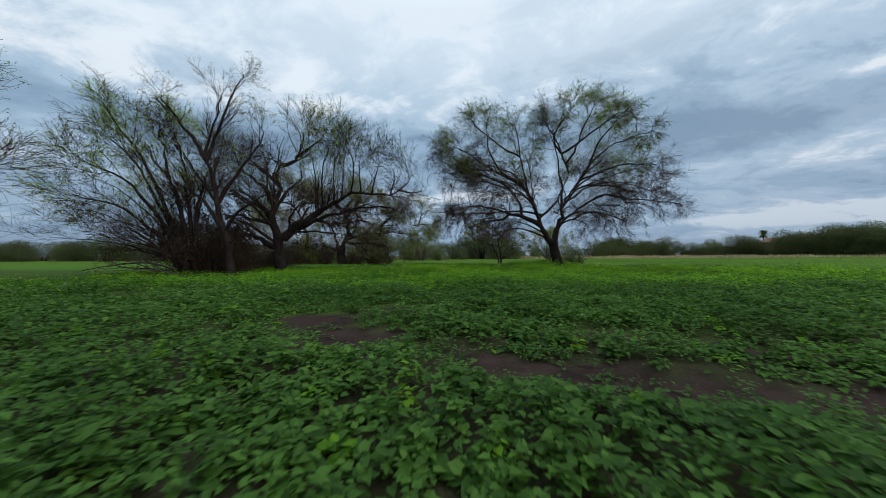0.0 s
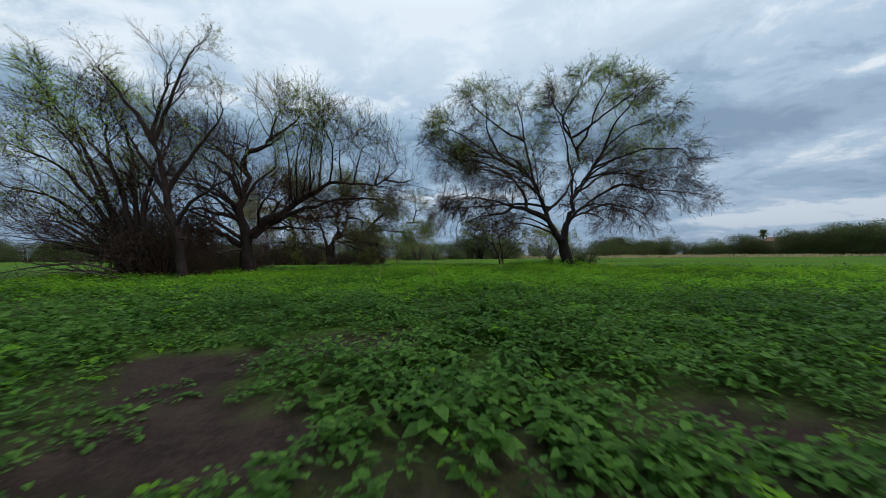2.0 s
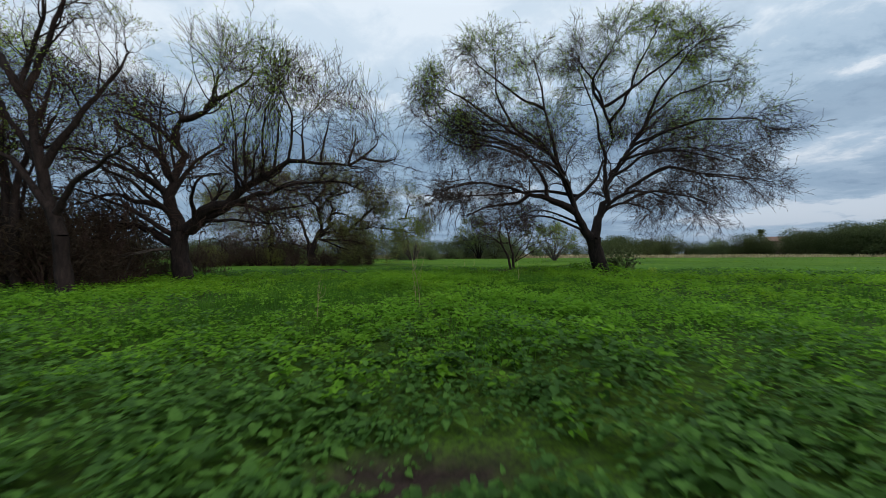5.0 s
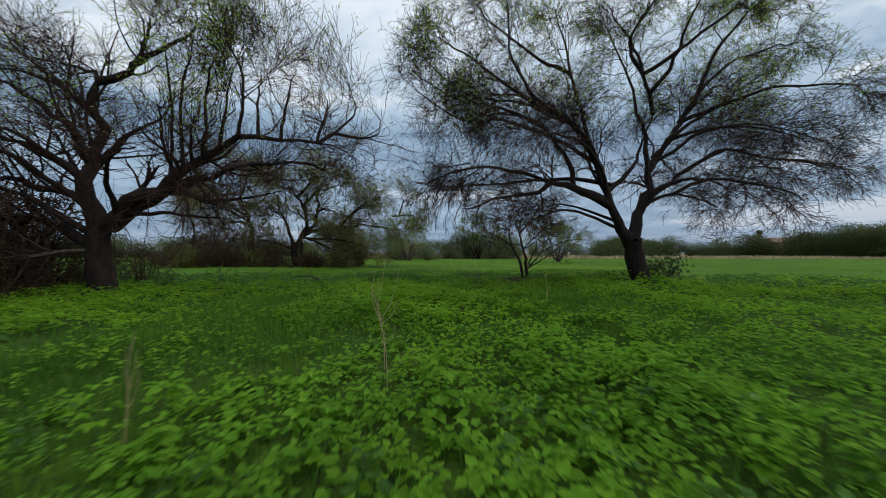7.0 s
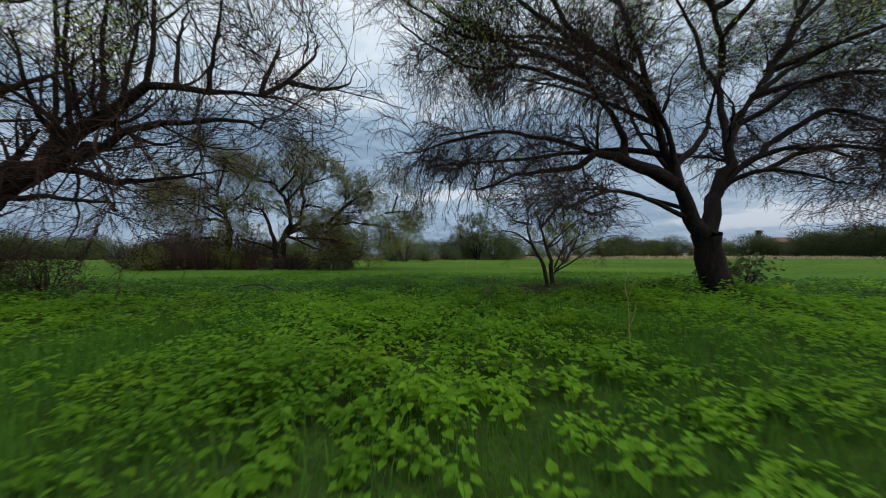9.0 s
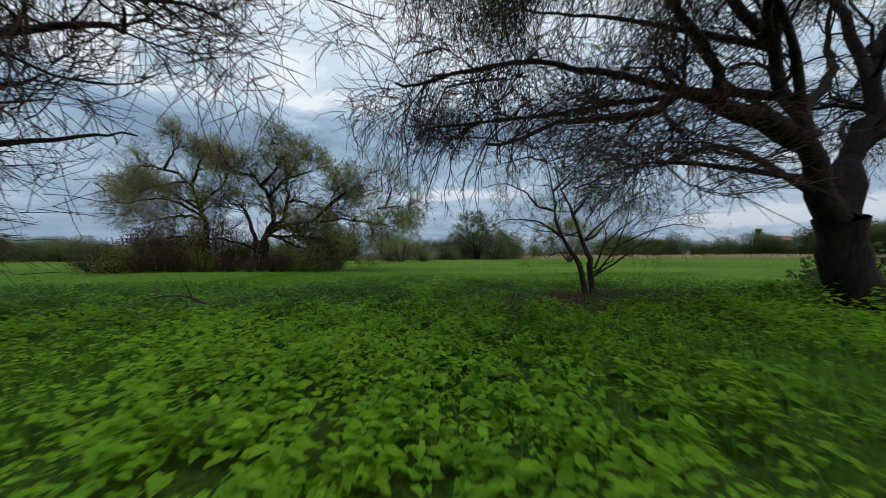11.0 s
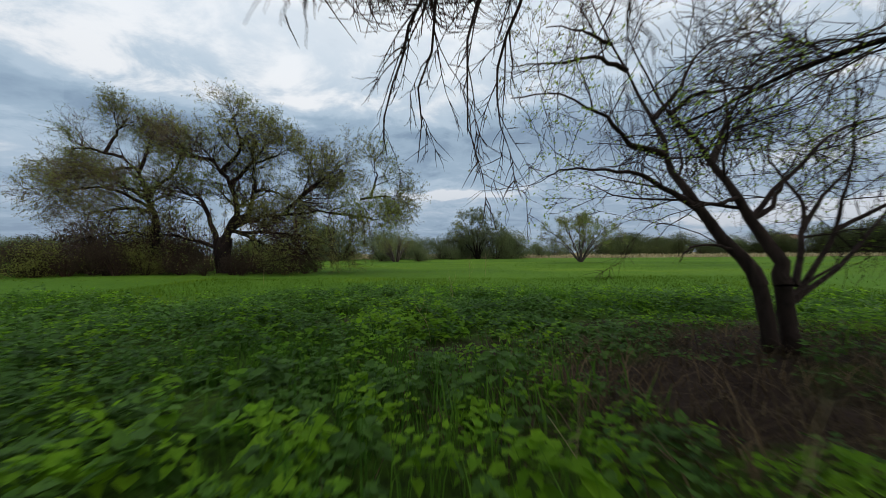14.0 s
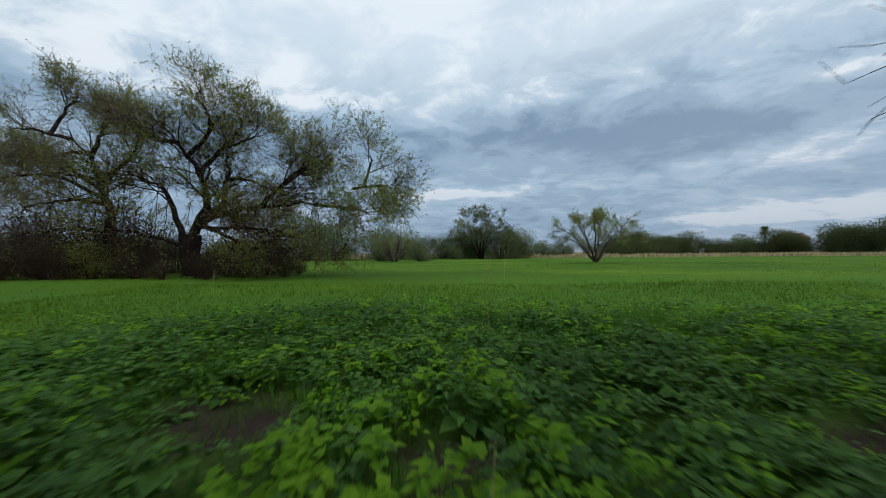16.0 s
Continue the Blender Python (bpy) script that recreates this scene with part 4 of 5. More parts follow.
tree("mesquite_thicket_tree", "many-stemmed mesquite fanning out from a dark tangled base", (-9.2, 12.5, -0.2),
     [((-9.20, 12.50, -0.20), (-9.25, 12.50, 0.55), 0.10, 0.09), ((-9.60, 12.60, -0.20), (-9.65, 12.55, 0.50), 0.09, 0.08), ((-8.90, 12.60, -0.20), (-8.92, 12.52, 0.55), 0.09, 0.08)],
     [limb((-9.42, 12.50, 0.69), (-10.32, 12.45, 1.99), (-11.41, 12.38, 3.25), (-12.90, 12.29, 3.89), (-13.34, 12.20, 4.07), r=0.08),
      limb((-9.21, 12.50, 0.50), (-10.23, 12.55, 2.70), (-11.30, 12.62, 4.42), (-12.41, 12.71, 5.69), (-12.65, 12.80, 6.02), r=0.08),
      limb((-9.69, 12.50, 0.50), (-10.57, 12.40, 1.49), (-11.56, 12.26, 2.27), (-12.80, 12.09, 2.65), (-13.09, 11.90, 2.66), r=0.08),
      limb((-9.11, 12.50, 0.69), (-9.70, 12.48, 2.88), (-10.15, 12.44, 4.65), (-10.28, 12.40, 5.41), r=0.08),
      limb((-8.94, 12.50, 0.49), (-9.25, 12.62, 2.70), (-9.78, 12.79, 4.59), (-10.17, 13.00, 5.47), r=0.08),
      limb((-9.31, 12.50, 0.50), (-10.19, 12.62, 1.91), (-11.37, 12.78, 3.80), (-12.74, 12.98, 5.02), (-13.51, 13.20, 5.28), r=0.08),
      limb((-8.80, 12.50, 0.49), (-8.81, 12.60, 2.29), (-8.54, 12.74, 4.10), (-8.53, 12.90, 4.70), r=0.08),
      limb((-9.56, 12.50, 0.30), (-10.28, 12.24, 0.89), (-10.85, 11.85, 1.44), (-10.89, 11.40, 1.49), r=0.08),
      limb((-9.93, 12.50, 0.20), (-11.13, 12.62, 0.61), (-12.07, 12.80, 0.83), r=0.08),
      limb((-9.07, 12.50, 0.59), (-9.33, 12.28, 2.44), (-9.93, 11.97, 3.92), (-9.98, 11.60, 4.35), r=0.08)]
     + [limb((-9.2, 12.6, 0.2), (-9.2 + 0.30 * a, 12.6 + 0.3 * b, 0.2 + 0.42 * c), (-9.2 + 0.66 * a, 12.6 + 0.7 * b, 0.2 + 0.78 * c), (-9.2 + a, 12.6 + b, 0.1 + c), r=0.04, tip=0.007)
        for a, b, c in ((-4.2, -0.6, 2.2), (-4.6, 0.3, 1.2), (-3.6, -1.4, 1.0), (0.9, 0.6, 4.8), (-3.6, -0.4, 3.4))],
     [dict(FAN_FAR[0], count=10), FAN_FAR[1], dict(FAN_FAR[2], count=5)], (20, 0.040, 0.22, 0.2, 2.6, 0.85), bark=BARK, low=0.15, patchy=1.0, tufts=((-14.3, 12.5, 5.8, 1.9), (-12.5, 12.5, 6.2, 1.9), (-10.2, 12.5, 5.7, 1.4), (-14.5, 12.5, 2.9, 1.6), (-11.8, 12.5, 4.7, 1.6), (-15.5, 12.5, 4.3, 1.4)), stout=1.0)

tree("slender_mesquite", "tall slender mesquite, almost leafless, forking high", (-7.22, 12.2, -0.2),
     [((-7.22, 12.2, -0.2), (-7.32, 12.2, 0.95), 0.14, 0.125)],
     [limb((-7.34, 12.20, 0.89), (-7.68, 12.19, 2.01), (-7.85, 12.18, 3.13), (-8.14, 12.16, 4.12), (-7.99, 12.14, 5.23), (-7.69, 12.12, 6.20), (-7.62, 12.10, 6.36), r=0.11),
      limb((-8.16, 12.20, 4.06), (-8.63, 12.13, 4.82), (-9.18, 12.04, 5.42), (-9.61, 11.93, 6.05), (-9.68, 11.80, 6.24), r=0.07),
      limb((-8.10, 12.20, 4.06), (-7.83, 12.23, 5.07), (-7.46, 12.28, 6.02), (-7.02, 12.34, 6.92), (-6.98, 12.40, 7.22), r=0.06),
      limb((-7.80, 12.20, 2.57), (-7.16, 12.27, 3.43), (-6.60, 12.36, 4.10), (-6.27, 12.47, 4.80), (-6.40, 12.60, 5.33), r=0.07),
      limb((-7.49, 12.20, 1.45), (-8.21, 12.01, 2.53), (-8.69, 11.73, 2.86), (-8.70, 11.40, 2.86), r=0.07),
      limb((-7.45, 12.20, 1.31), (-6.69, 12.06, 2.10), (-5.78, 11.85, 2.57), (-5.16, 11.60, 2.64), r=0.06),
      limb((-7.72, 12.20, 2.15), (-8.82, 12.34, 3.64), (-9.57, 12.55, 4.49), (-10.11, 12.80, 4.89), r=0.05)],
     [dict(count=10, lo=0.2, hi=1.0, angle=36, length=(0.7, 1.7), n=7, lift=0.12, wander=0.16, thick=0.5),
      dict(count=7, lo=0.2, hi=1.0, angle=36, length=(0.35, 0.9), n=5, lift=0.06, wander=0.2, thick=0.6),
      dict(count=5, lo=0.2, hi=1.0, angle=36, length=(0.15, 0.45), n=4, lift=0.02, wander=0.2, thick=0.6)],
     (2, 0.060, 0.17, 1.8, 6.5, 0.3), stout=1.0)

tree("mesquite_tree", "leafing mesquite at the edge of the clearing", (-13.5, 7.6, -0.32),
     [((-13.50, 7.60, -0.32), (-13.40, 7.60, 0.90), 0.20, 0.17)],
     [limb((-13.40, 7.60, 0.80), (-12.70, 7.70, 2.20), (-11.70, 7.80, 3.60), (-10.70, 7.90, 4.40), r=0.12),
      limb((-13.40, 7.60, 0.80), (-13.50, 7.70, 2.60), (-13.30, 7.70, 4.40), (-12.90, 7.80, 5.80), r=0.13),
      limb((-13.40, 7.60, 0.80), (-12.50, 7.80, 1.70), (-11.30, 7.90, 2.40), (-10.30, 8.00, 2.50), r=0.10),
      limb((-13.40, 7.60, 0.80), (-14.50, 7.60, 2.40), (-15.50, 7.60, 3.80), r=0.11)],
     FAN_FAR, (4, 0.055, 0.17, 1.2, 3.6, 0.3))

SPREAD = [dict(count=15, lo=0.12, hi=1.0, angle=48, length=(0.8, 1.8), n=7, lift=0.05, wander=0.17, thick=0.42),
          dict(count=9, lo=0.12, hi=1.0, angle=42, length=(0.6, 1.4), n=5, lift=0.01, wander=0.19, thick=0.5),
          dict(count=6, lo=0.15, hi=1.0, angle=40, length=(0.35, 0.85), n=3, lift=-0.03, wander=0.22, thick=0.7, taper=0.5, finest=0.005)]
tree("spreading_mesquite", "broad green mesquite with limbs sweeping to the grass", (-9.35, 29.2, -0.30),
     [((-9.35, 29.2, -0.30), (-9.25, 29.2, 1.45), 0.34, 0.28), ((-9.75, 29.3, -0.30), (-9.95, 29.3, 1.10), 0.20, 0.16)],
     [limb((-9.47, 29.20, 1.33), (-8.93, 29.15, 2.43), (-9.06, 29.08, 3.70), (-9.74, 28.99, 4.60), (-10.29, 28.90, 5.49), (-10.33, 28.80, 5.64), r=0.17),
      limb((-9.14, 29.20, 1.70), (-8.46, 29.30, 2.44), (-8.18, 29.44, 3.76), (-8.35, 29.61, 4.74), (-8.64, 29.80, 5.46), r=0.16),
      limb((-8.89, 29.20, 1.57), (-7.67, 29.04, 2.16), (-6.06, 28.79, 2.36), (-4.26, 28.51, 2.54), (-3.45, 28.20, 2.71), r=0.14),
      limb((-9.02, 29.20, 1.32), (-7.25, 28.77, 1.48), (-5.26, 28.14, 1.24), (-3.69, 27.40, 0.85), r=0.09),
      limb((-8.02, 29.20, 3.53), (-7.42, 29.44, 3.60), (-6.59, 29.79, 3.27), (-5.52, 30.20, 3.54), r=0.08),
      limb((-9.89, 29.20, 1.21), (-10.37, 29.01, 3.04), (-11.10, 28.73, 3.48), (-11.76, 28.40, 3.71), r=0.11),
      limb((-6.28, 29.20, 2.41), (-5.19, 29.01, 3.66), (-3.87, 28.73, 4.31), (-3.68, 28.40, 4.28), r=0.08),
      limb((-9.15, 29.20, 3.72), (-8.21, 29.49, 5.08), (-7.97, 29.91, 6.16), (-8.24, 30.40, 6.43), r=0.08),
      limb((-4.54, 29.20, 2.64), (-2.63, 28.55, 2.18), (-1.85, 27.60, 1.97), r=0.06),
      limb((-3.05, 29.20, 3.12), (-1.75, 28.88, 3.17), (-1.24, 28.40, 2.79), r=0.05),
      limb((-8.15, 29.20, 4.64), (-6.84, 28.88, 5.09), (-6.37, 28.40, 5.13), r=0.05),
      limb((-10.03, 29.20, 4.74), (-11.47, 29.39, 5.28), (-12.77, 29.67, 6.13), (-13.12, 30.00, 6.34), r=0.08),
      limb((-9.78, 29.20, 4.10), (-8.54, 28.86, 5.46), (-8.67, 28.37, 6.53), (-8.25, 27.80, 6.37), r=0.08),
      limb((-9.76, 29.20, 0.83), (-10.93, 28.82, 1.32), (-11.60, 28.26, 1.41), (-11.06, 27.60, 1.33), r=0.08),
      limb((-8.89, 29.20, 1.20), (-6.50, 28.31, 0.80), (-5.16, 27.00, 0.64), r=0.07),
      limb((-5.28, 29.20, 2.90), (-4.85, 29.36, 4.09), (-5.16, 29.60, 4.37), r=0.06),
      limb((-2.56, 29.20, 3.24), (-2.25, 28.96, 4.17), (-2.35, 28.60, 4.31), r=0.05)],
     SPREAD, (14, 0.058, 0.22, -1.2, 2.2, 0.25), paints=(OLIVE, MESQUITE), low=0.1, patchy=0.7, stout=1.0, strands=(20, 7, 0.018),
     hang=[((x, y, z), (x + 0.3, y - 0.5, z - 0.2), (x + 0.6, y - 0.9, 0.55 * z), (x + 0.7, y - 1.1, 0.08 * z))
           for x, y, z in ((-9.0, 28.6, 2.6), (-8.2, 28.4, 2.2), (-7.4, 28.6, 2.8), (-6.6, 28.2, 2.4), (-5.8, 28.3, 2.9), (-5.0, 28.0, 2.5), (-4.2, 28.2, 2.8), (-3.4, 28.0, 2.4),
                           (-11.2, 28.4, 2.4), (-12.0, 28.2, 2.8), (-12.8, 28.4, 2.2), (-13.6, 28.2, 2.6), (-10.6, 27.6, 2.6), (-9.8, 27.4, 2.2), (-8.6, 27.2, 2.4), (-7.0, 27.4, 2.0),
                           (-14.4, 28.0, 2.4), (-6.2, 29.0, 3.2), (-4.6, 28.8, 3.2), (-10.0, 28.4, 3.4), (-11.6, 28.8, 3.6), (-13.0, 28.8, 3.4), (-3.0, 28.2, 2.8), (-2.6, 27.8, 2.2), (-5.4, 27.6, 2.0), (-4.0, 27.4, 1.8), (-6.4, 27.6, 1.8))])
tree("spreading_mesquite", "greyish half-bare mesquite in a thicket of brush", (-12.57, 29.0, -0.30),
     [((-12.57, 29.0, -0.30), (-12.64, 29.0, 1.95), 0.22, 0.17)],
     [limb((-12.63, 29.00, 1.95), (-12.79, 29.00, 3.06), (-13.47, 29.00, 4.27), (-14.23, 29.00, 5.19), (-14.55, 29.00, 5.56), r=0.13),
      limb((-14.31, 29.00, 5.19), (-15.19, 28.86, 5.43), (-16.16, 28.65, 5.47), (-15.96, 28.40, 5.42), r=0.07),
      limb((-12.71, 29.00, 2.57), (-13.87, 28.81, 2.79), (-15.24, 28.53, 2.40), (-15.00, 28.20, 2.30), r=0.09),
      limb((-13.47, 29.00, 4.27), (-13.26, 29.14, 5.41), (-13.11, 29.35, 6.41), (-13.33, 29.60, 6.56), r=0.08),
      limb((-13.85, 29.00, 4.73), (-15.44, 29.29, 4.54), (-17.53, 29.71, 4.45), (-18.33, 30.20, 4.54), r=0.07),
      limb((-12.97, 29.00, 3.54), (-11.63, 28.76, 4.39), (-10.83, 28.41, 5.17), (-10.48, 28.00, 5.14), r=0.07),
      limb((-14.87, 29.00, 5.93), (-14.40, 29.24, 6.94), (-14.59, 29.60, 7.28), r=0.06),
      limb((-12.63, 29.00, 1.34), (-13.64, 28.62, 1.57), (-14.88, 28.06, 1.31), (-14.20, 27.40, 1.23), r=0.07),
      limb((-12.71, 29.00, 2.81), (-14.45, 28.66, 3.68), (-15.99, 28.17, 3.41), (-15.40, 27.60, 3.23), r=0.07),
      limb((-12.79, 29.00, 3.06), (-14.78, 29.38, 4.17), (-17.04, 29.94, 5.09), (-18.00, 30.60, 5.28), r=0.07)],
     SPREAD, (10, 0.058, 0.2, -0.8, 2.6, 0.15), twig=TWIG_GREY, paints=(OLIVE, MESQUITE), low=0.1, patchy=0.8, stout=1.0)


# ---------------------------------------------------------------- shrubs, brush and hedges


def shrub_mesh(width, tall, leaves, size, paint, stems=7, twig=TWIG, bottom=0.1, seed=1, lumps=12, airy=0.0, twigs=6, sprays=3, wide=0.36, hang=0.4):
    """Meshes of a shrub about the origin: forked stems, and a crown of leafy lumps of unlike size."""
    r = np.random.default_rng(seed)
    a = r.uniform(0, 6.283, lumps)
    rad = np.sqrt(r.uniform(0.02, 1, lumps)) * width * 0.34
    z = tall * r.uniform(bottom + 0.08, 0.84, lumps) * (1 - 0.35 * (rad / (width * 0.36)) ** 2)
    mid = np.stack([np.cos(a) * rad, np.sin(a) * rad, z], -1)
    big = r.uniform(0.14, 0.27, lumps) * width
    n = 6
    t = np.linspace(0, 1, n)[None, :, None]
    foot = np.stack([np.cos(a) * 0.04 * width, np.sin(a) * 0.04 * width, np.full(lumps, -0.1)], -1)
    P = foot[:, None] * (1 - t) + mid[:, None] * t
    P[..., 2] += (0.18 * tall * t * (1 - t))[..., 0]
    P = P + r.normal(size=P.shape) * 0.015 * width * t
    R = np.linspace(1, 0.3, n)[None] * (0.012 * tall + 0.008) * r.uniform(0.7, 1.3, (lumps, 1))
    P1, R1 = sprout(P, R, twigs, 0.3, 1.0, 45, (0.08 * tall, 0.20 * tall), 4, 0.05, 0.2, 0.5)
    P2, R2 = sprout(P1, R1, sprays, 0.3, 1.0, 42, (0.05 * tall, 0.11 * tall), 3, 0.0, 0.2, 0.6)
    V, F = tubes([(P, R, 4), (P1, R1, 3), (P2, R2, 3)])
    wood = np_mesh("stem_mass", V, [F], twig, False)
    who = r.choice(lumps, leaves, p=big ** 2 / (big ** 2).sum())
    d = unit(r.normal(size=(leaves, 3)))
    out = r.uniform(0.3, 1.0, leaves) ** 0.6 * (1 + airy * r.normal(size=leaves))
    pts = mid[who] + d * (big[who] * out)[:, None] * np.array([1, 1, 0.8]) + r.normal(size=(leaves, 3)) * size * 0.5
    pts = pts[pts[:, 2] > bottom * tall * r.uniform(0.2, 1.2, leaves)]
    V, F = leaf_strips(pts, size, wide, hang)
    return wood, np_mesh("foliage", V, [F], paint, False)


def shrub(name, label, meshes, m, category="shrub", group=""):
    home = new(name)
    home.matrix_world = m
    tagged(home, label, category, group)
    tagged(part("stem_mass", meshes[0], home), kind="stuff")
    part("foliage", meshes[1], home)
    return home


def on_ground(x, y, turn=0, scale=1.0, sink=0.0):
    return Matrix.Translation((x, y, float(height(x, y)) - sink)) @ Matrix.Rotation(radians(turn), 4, "Z") @ Matrix.Diagonal((scale, scale, scale, 1))


# dark brush under the thicket trees
brush_a = shrub_mesh(2.9, 2.3, 1800, 0.17, BRUSH, twig=TWIG, bottom=0.0, seed=3, airy=0.12, lumps=18, twigs=7, sprays=3, wide=0.08, hang=-1.0)
brush_b = shrub_mesh(2.6, 1.8, 1600, 0.15, BRUSH, twig=TWIG_RED, bottom=0.0, seed=4, airy=0.12, lumps=16, twigs=7, sprays=3, wide=0.08, hang=-0.8)
brush_c = shrub_mesh(2.8, 2.4, 1900, 0.12, OLIVE, twig=TWIG, bottom=0.0, seed=5, airy=0.12, lumps=17, twigs=6, sprays=2, wide=0.2, hang=-0.6)
# the three near (-8.4, 15.4) are added in place of dark hanging twigs
for i, (x, y, s, kind) in enumerate(((-8.9, 13.1, 1.00, 0), (-7.6, 13.2, 0.50, 0), (-9.8, 13.0, 0.95, 0), (-8.1, 14.0, 0.60, 0), (-9.8, 15.5, 1.20, 0), (-9.2, 14.0, 1.30, 0), (-7.4, 16.2, 0.50, 0), (-10.7, 14.2, 1.35, 0), (-8.5, 12.9, 0.85, 0), (-8.3, 15.0, 0.50, 1), (-8.0, 15.7, 0.50, 0), (-8.9, 15.4, 0.70, 0),
                                     (-17.6, 27.6, 0.72, 1), (-15.9, 27.6, 0.79, 1), (-14.6, 28.2, 0.83, 0), (-13.0, 28.0, 0.65, 2), (-11.8, 28.3, 0.54, 1), (-12.4, 29.8, 1.20, 0),
                                     (-7.8, 28.8, 0.60, 1), (-6.4, 29.2, 0.55, 0), (-16.8, 29.6, 1.30, 0), (-5.2, 29.2, 0.45, 1), (-10.8, 28.6, 0.60, 0),
                                     (-8.9, 29.6, 0.70, 1), (-7.0, 30.4, 0.80, 0), (-13.8, 29.6, 1.20, 0), (-15.4, 29.8, 1.30, 1), (-11.4, 30.6, 1.00, 0), (-9.4, 31.0, 0.90, 2), (-17.0, 28.4, 0.72, 2), (-8.2, 27.9, 0.47, 0), (-6.6, 27.9, 0.36, 1),
                                     (-10.3, 27.7, 0.50, 0), (-11.7, 27.5, 0.61, 2), (-13.1, 27.3, 0.68, 0), (-14.7, 27.2, 0.72, 1), (-16.3, 27.0, 0.76, 0), (-5.0, 27.7, 0.29, 0), (-5.8, 27.5, 0.32, 1), (-7.4, 27.2, 0.32, 0),
                                     (-12.4, 27.0, 0.61, 0), (-15.4, 26.8, 0.68, 2), (-9.0, 27.3, 0.36, 0))):
    shrub("brush_bush", ("tangled dry brown brush under the trees", "reddish dry brush under the trees", "dull green undergrowth bush beneath the trees")[kind],
          (brush_a, brush_b, brush_c)[kind], on_ground(x, y, i * 67, s), "bush", "brush under the trees")

bush_small = shrub_mesh(0.8, 0.75, 700, 0.06, MESQUITE_FRESH, bottom=0.0, seed=8, airy=0.3)
shrub("small_bush", "low dark green bush beside the big trunk", shrub_mesh(0.8, 0.75, 900, 0.055, SHRUB, bottom=0.0, seed=8, airy=0.3), on_ground(6.42, 15.95, 20, 1.45), "bush")
shrub("small_bush", "little green sprout in the grass", bush_small, on_ground(7.4, 16.1, 80, 0.6), "bush")
shrub("small_bush", "little green sprout in the grass", bush_small, on_ground(7.0, 16.5, 140, 0.45), "bush")

# free-standing trees and clumps across the field
far_kinds = [shrub_mesh(7.2, 7.0, 12000, 0.13, SHRUB, bottom=0.06, seed=20, airy=0.04, lumps=24, twigs=3, sprays=2), shrub_mesh(7.4, 6.0, 13000, 0.125, SHRUB, bottom=0.0, seed=21, airy=0.03, lumps=24, twigs=1, sprays=1),
             shrub_mesh(6.6, 5.2, 3600, 0.085, OLIVE, twig=BARK_GREY, bottom=0.25, seed=22, lumps=30, airy=0.12), shrub_mesh(5.8, 3.8, 9000, 0.105, SHRUB_DARK, bottom=0.0, seed=23, airy=0.04, twigs=1, lumps=20, sprays=1),
             shrub_mesh(6.6, 5.0, 10000, 0.11, SHRUB_DARK, bottom=0.0, seed=24, airy=0.04, twigs=1, lumps=20, sprays=1), shrub_mesh(5.0, 3.4, 7500, 0.105, SHRUB, bottom=0.0, seed=25, airy=0.05, twigs=1, lumps=18, sprays=1)]
FAR_LABEL = ("dull green mesquite in a far clump", "rounded dull green bush-like tree in a clump", "airy pale-leaved young tree standing alone on the field",
             "dark green hedge shrub at the field's edge", "dense dark hedge tree at the field's edge", "low olive-green shrub across the field")
for x, y, s, k, turn in ((-4.4, 47, 0.72, 2, 10), (-2.2, 49, 0.6, 5, 40), (-6.5, 50, 0.9, 5, 0), (0.0, 61, 0.7, 1, 0), (2.6, 62, 0.85, 1, 70), (7.8, 60, 0.9, 1, 150), (9.8, 61, 0.85, 1, 200),
                         (4.2, 64, 1.0, 1, 90), (17.0, 70, 0.9, 5, 20), (14.2, 72, 0.8, 5, 50), (22.5, 78, 1.0, 5, 90), (34, 80, 1.25, 3, 10), (38, 82, 1.1, 3, 60), (29, 81, 1.1, 5, 10),
                         (-3.0, 57, 0.7, 1, 120), (-6.0, 60, 0.75, 1, 200), (1.5, 58, 0.6, 5, 15), (10.8, 63, 0.8, 1, 320), (-12.5, 54, 1.0, 1, 20), (-17, 56, 1.1, 1, 80), (-22, 55, 1.0, 5, 10), (-9.0, 62, 1.0, 1, 40)):
    shrub("field_tree" if k != 5 else "field_shrub", FAR_LABEL[k], far_kinds[k], on_ground(x, y, turn, s), "tree" if k != 5 else "shrub", "trees across the field")
def field_tree(label, x, y, k, fans, leaves, bark, twig, paints):
    """A tree of several stems that fan out from the grass; k scales it."""
    z = -0.3
    return tree("field_tree", label, (x, y, z),
                [((x, y, z), (x - 0.05 * k, y, z + 0.4 * k), 0.12 * k, 0.10 * k), ((x + 0.2 * k, y + 0.1 * k, z), (x + 0.25 * k, y + 0.1 * k, z + 0.4 * k), 0.10 * k, 0.08 * k)],
                [limb((x + 0.1 * k * a, y + 0.1 * k * b, z + 0.1), (x + 0.55 * k * a, y + 0.55 * k * b, z + k * (1.2 + 0.2 * c)), (x + 1.25 * k * a, y + 1.25 * k * b, z + k * (2.4 + 0.55 * c)),
                      (x + 1.9 * k * a, y + 1.9 * k * b, z + k * (3.2 + c)), r=0.09 * k) for a, b, c in fans],
                [dict(count=9, lo=0.25, hi=1.0, angle=42, length=(0.6 * k, 1.4 * k), n=5, lift=0.05, wander=0.16, thick=0.5),
                 dict(count=6, lo=0.15, hi=1.0, angle=42, length=(0.35 * k, 0.8 * k), n=4, lift=0.0, wander=0.2, thick=0.6, finest=0.006),
                 dict(count=4, lo=0.15, hi=1.0, angle=42, length=(0.2 * k, 0.5 * k), n=3, lift=0.0, wander=0.2, thick=0.7, finest=0.005)],
                leaves, bark=bark, twig=twig, paints=paints, patchy=0.5)


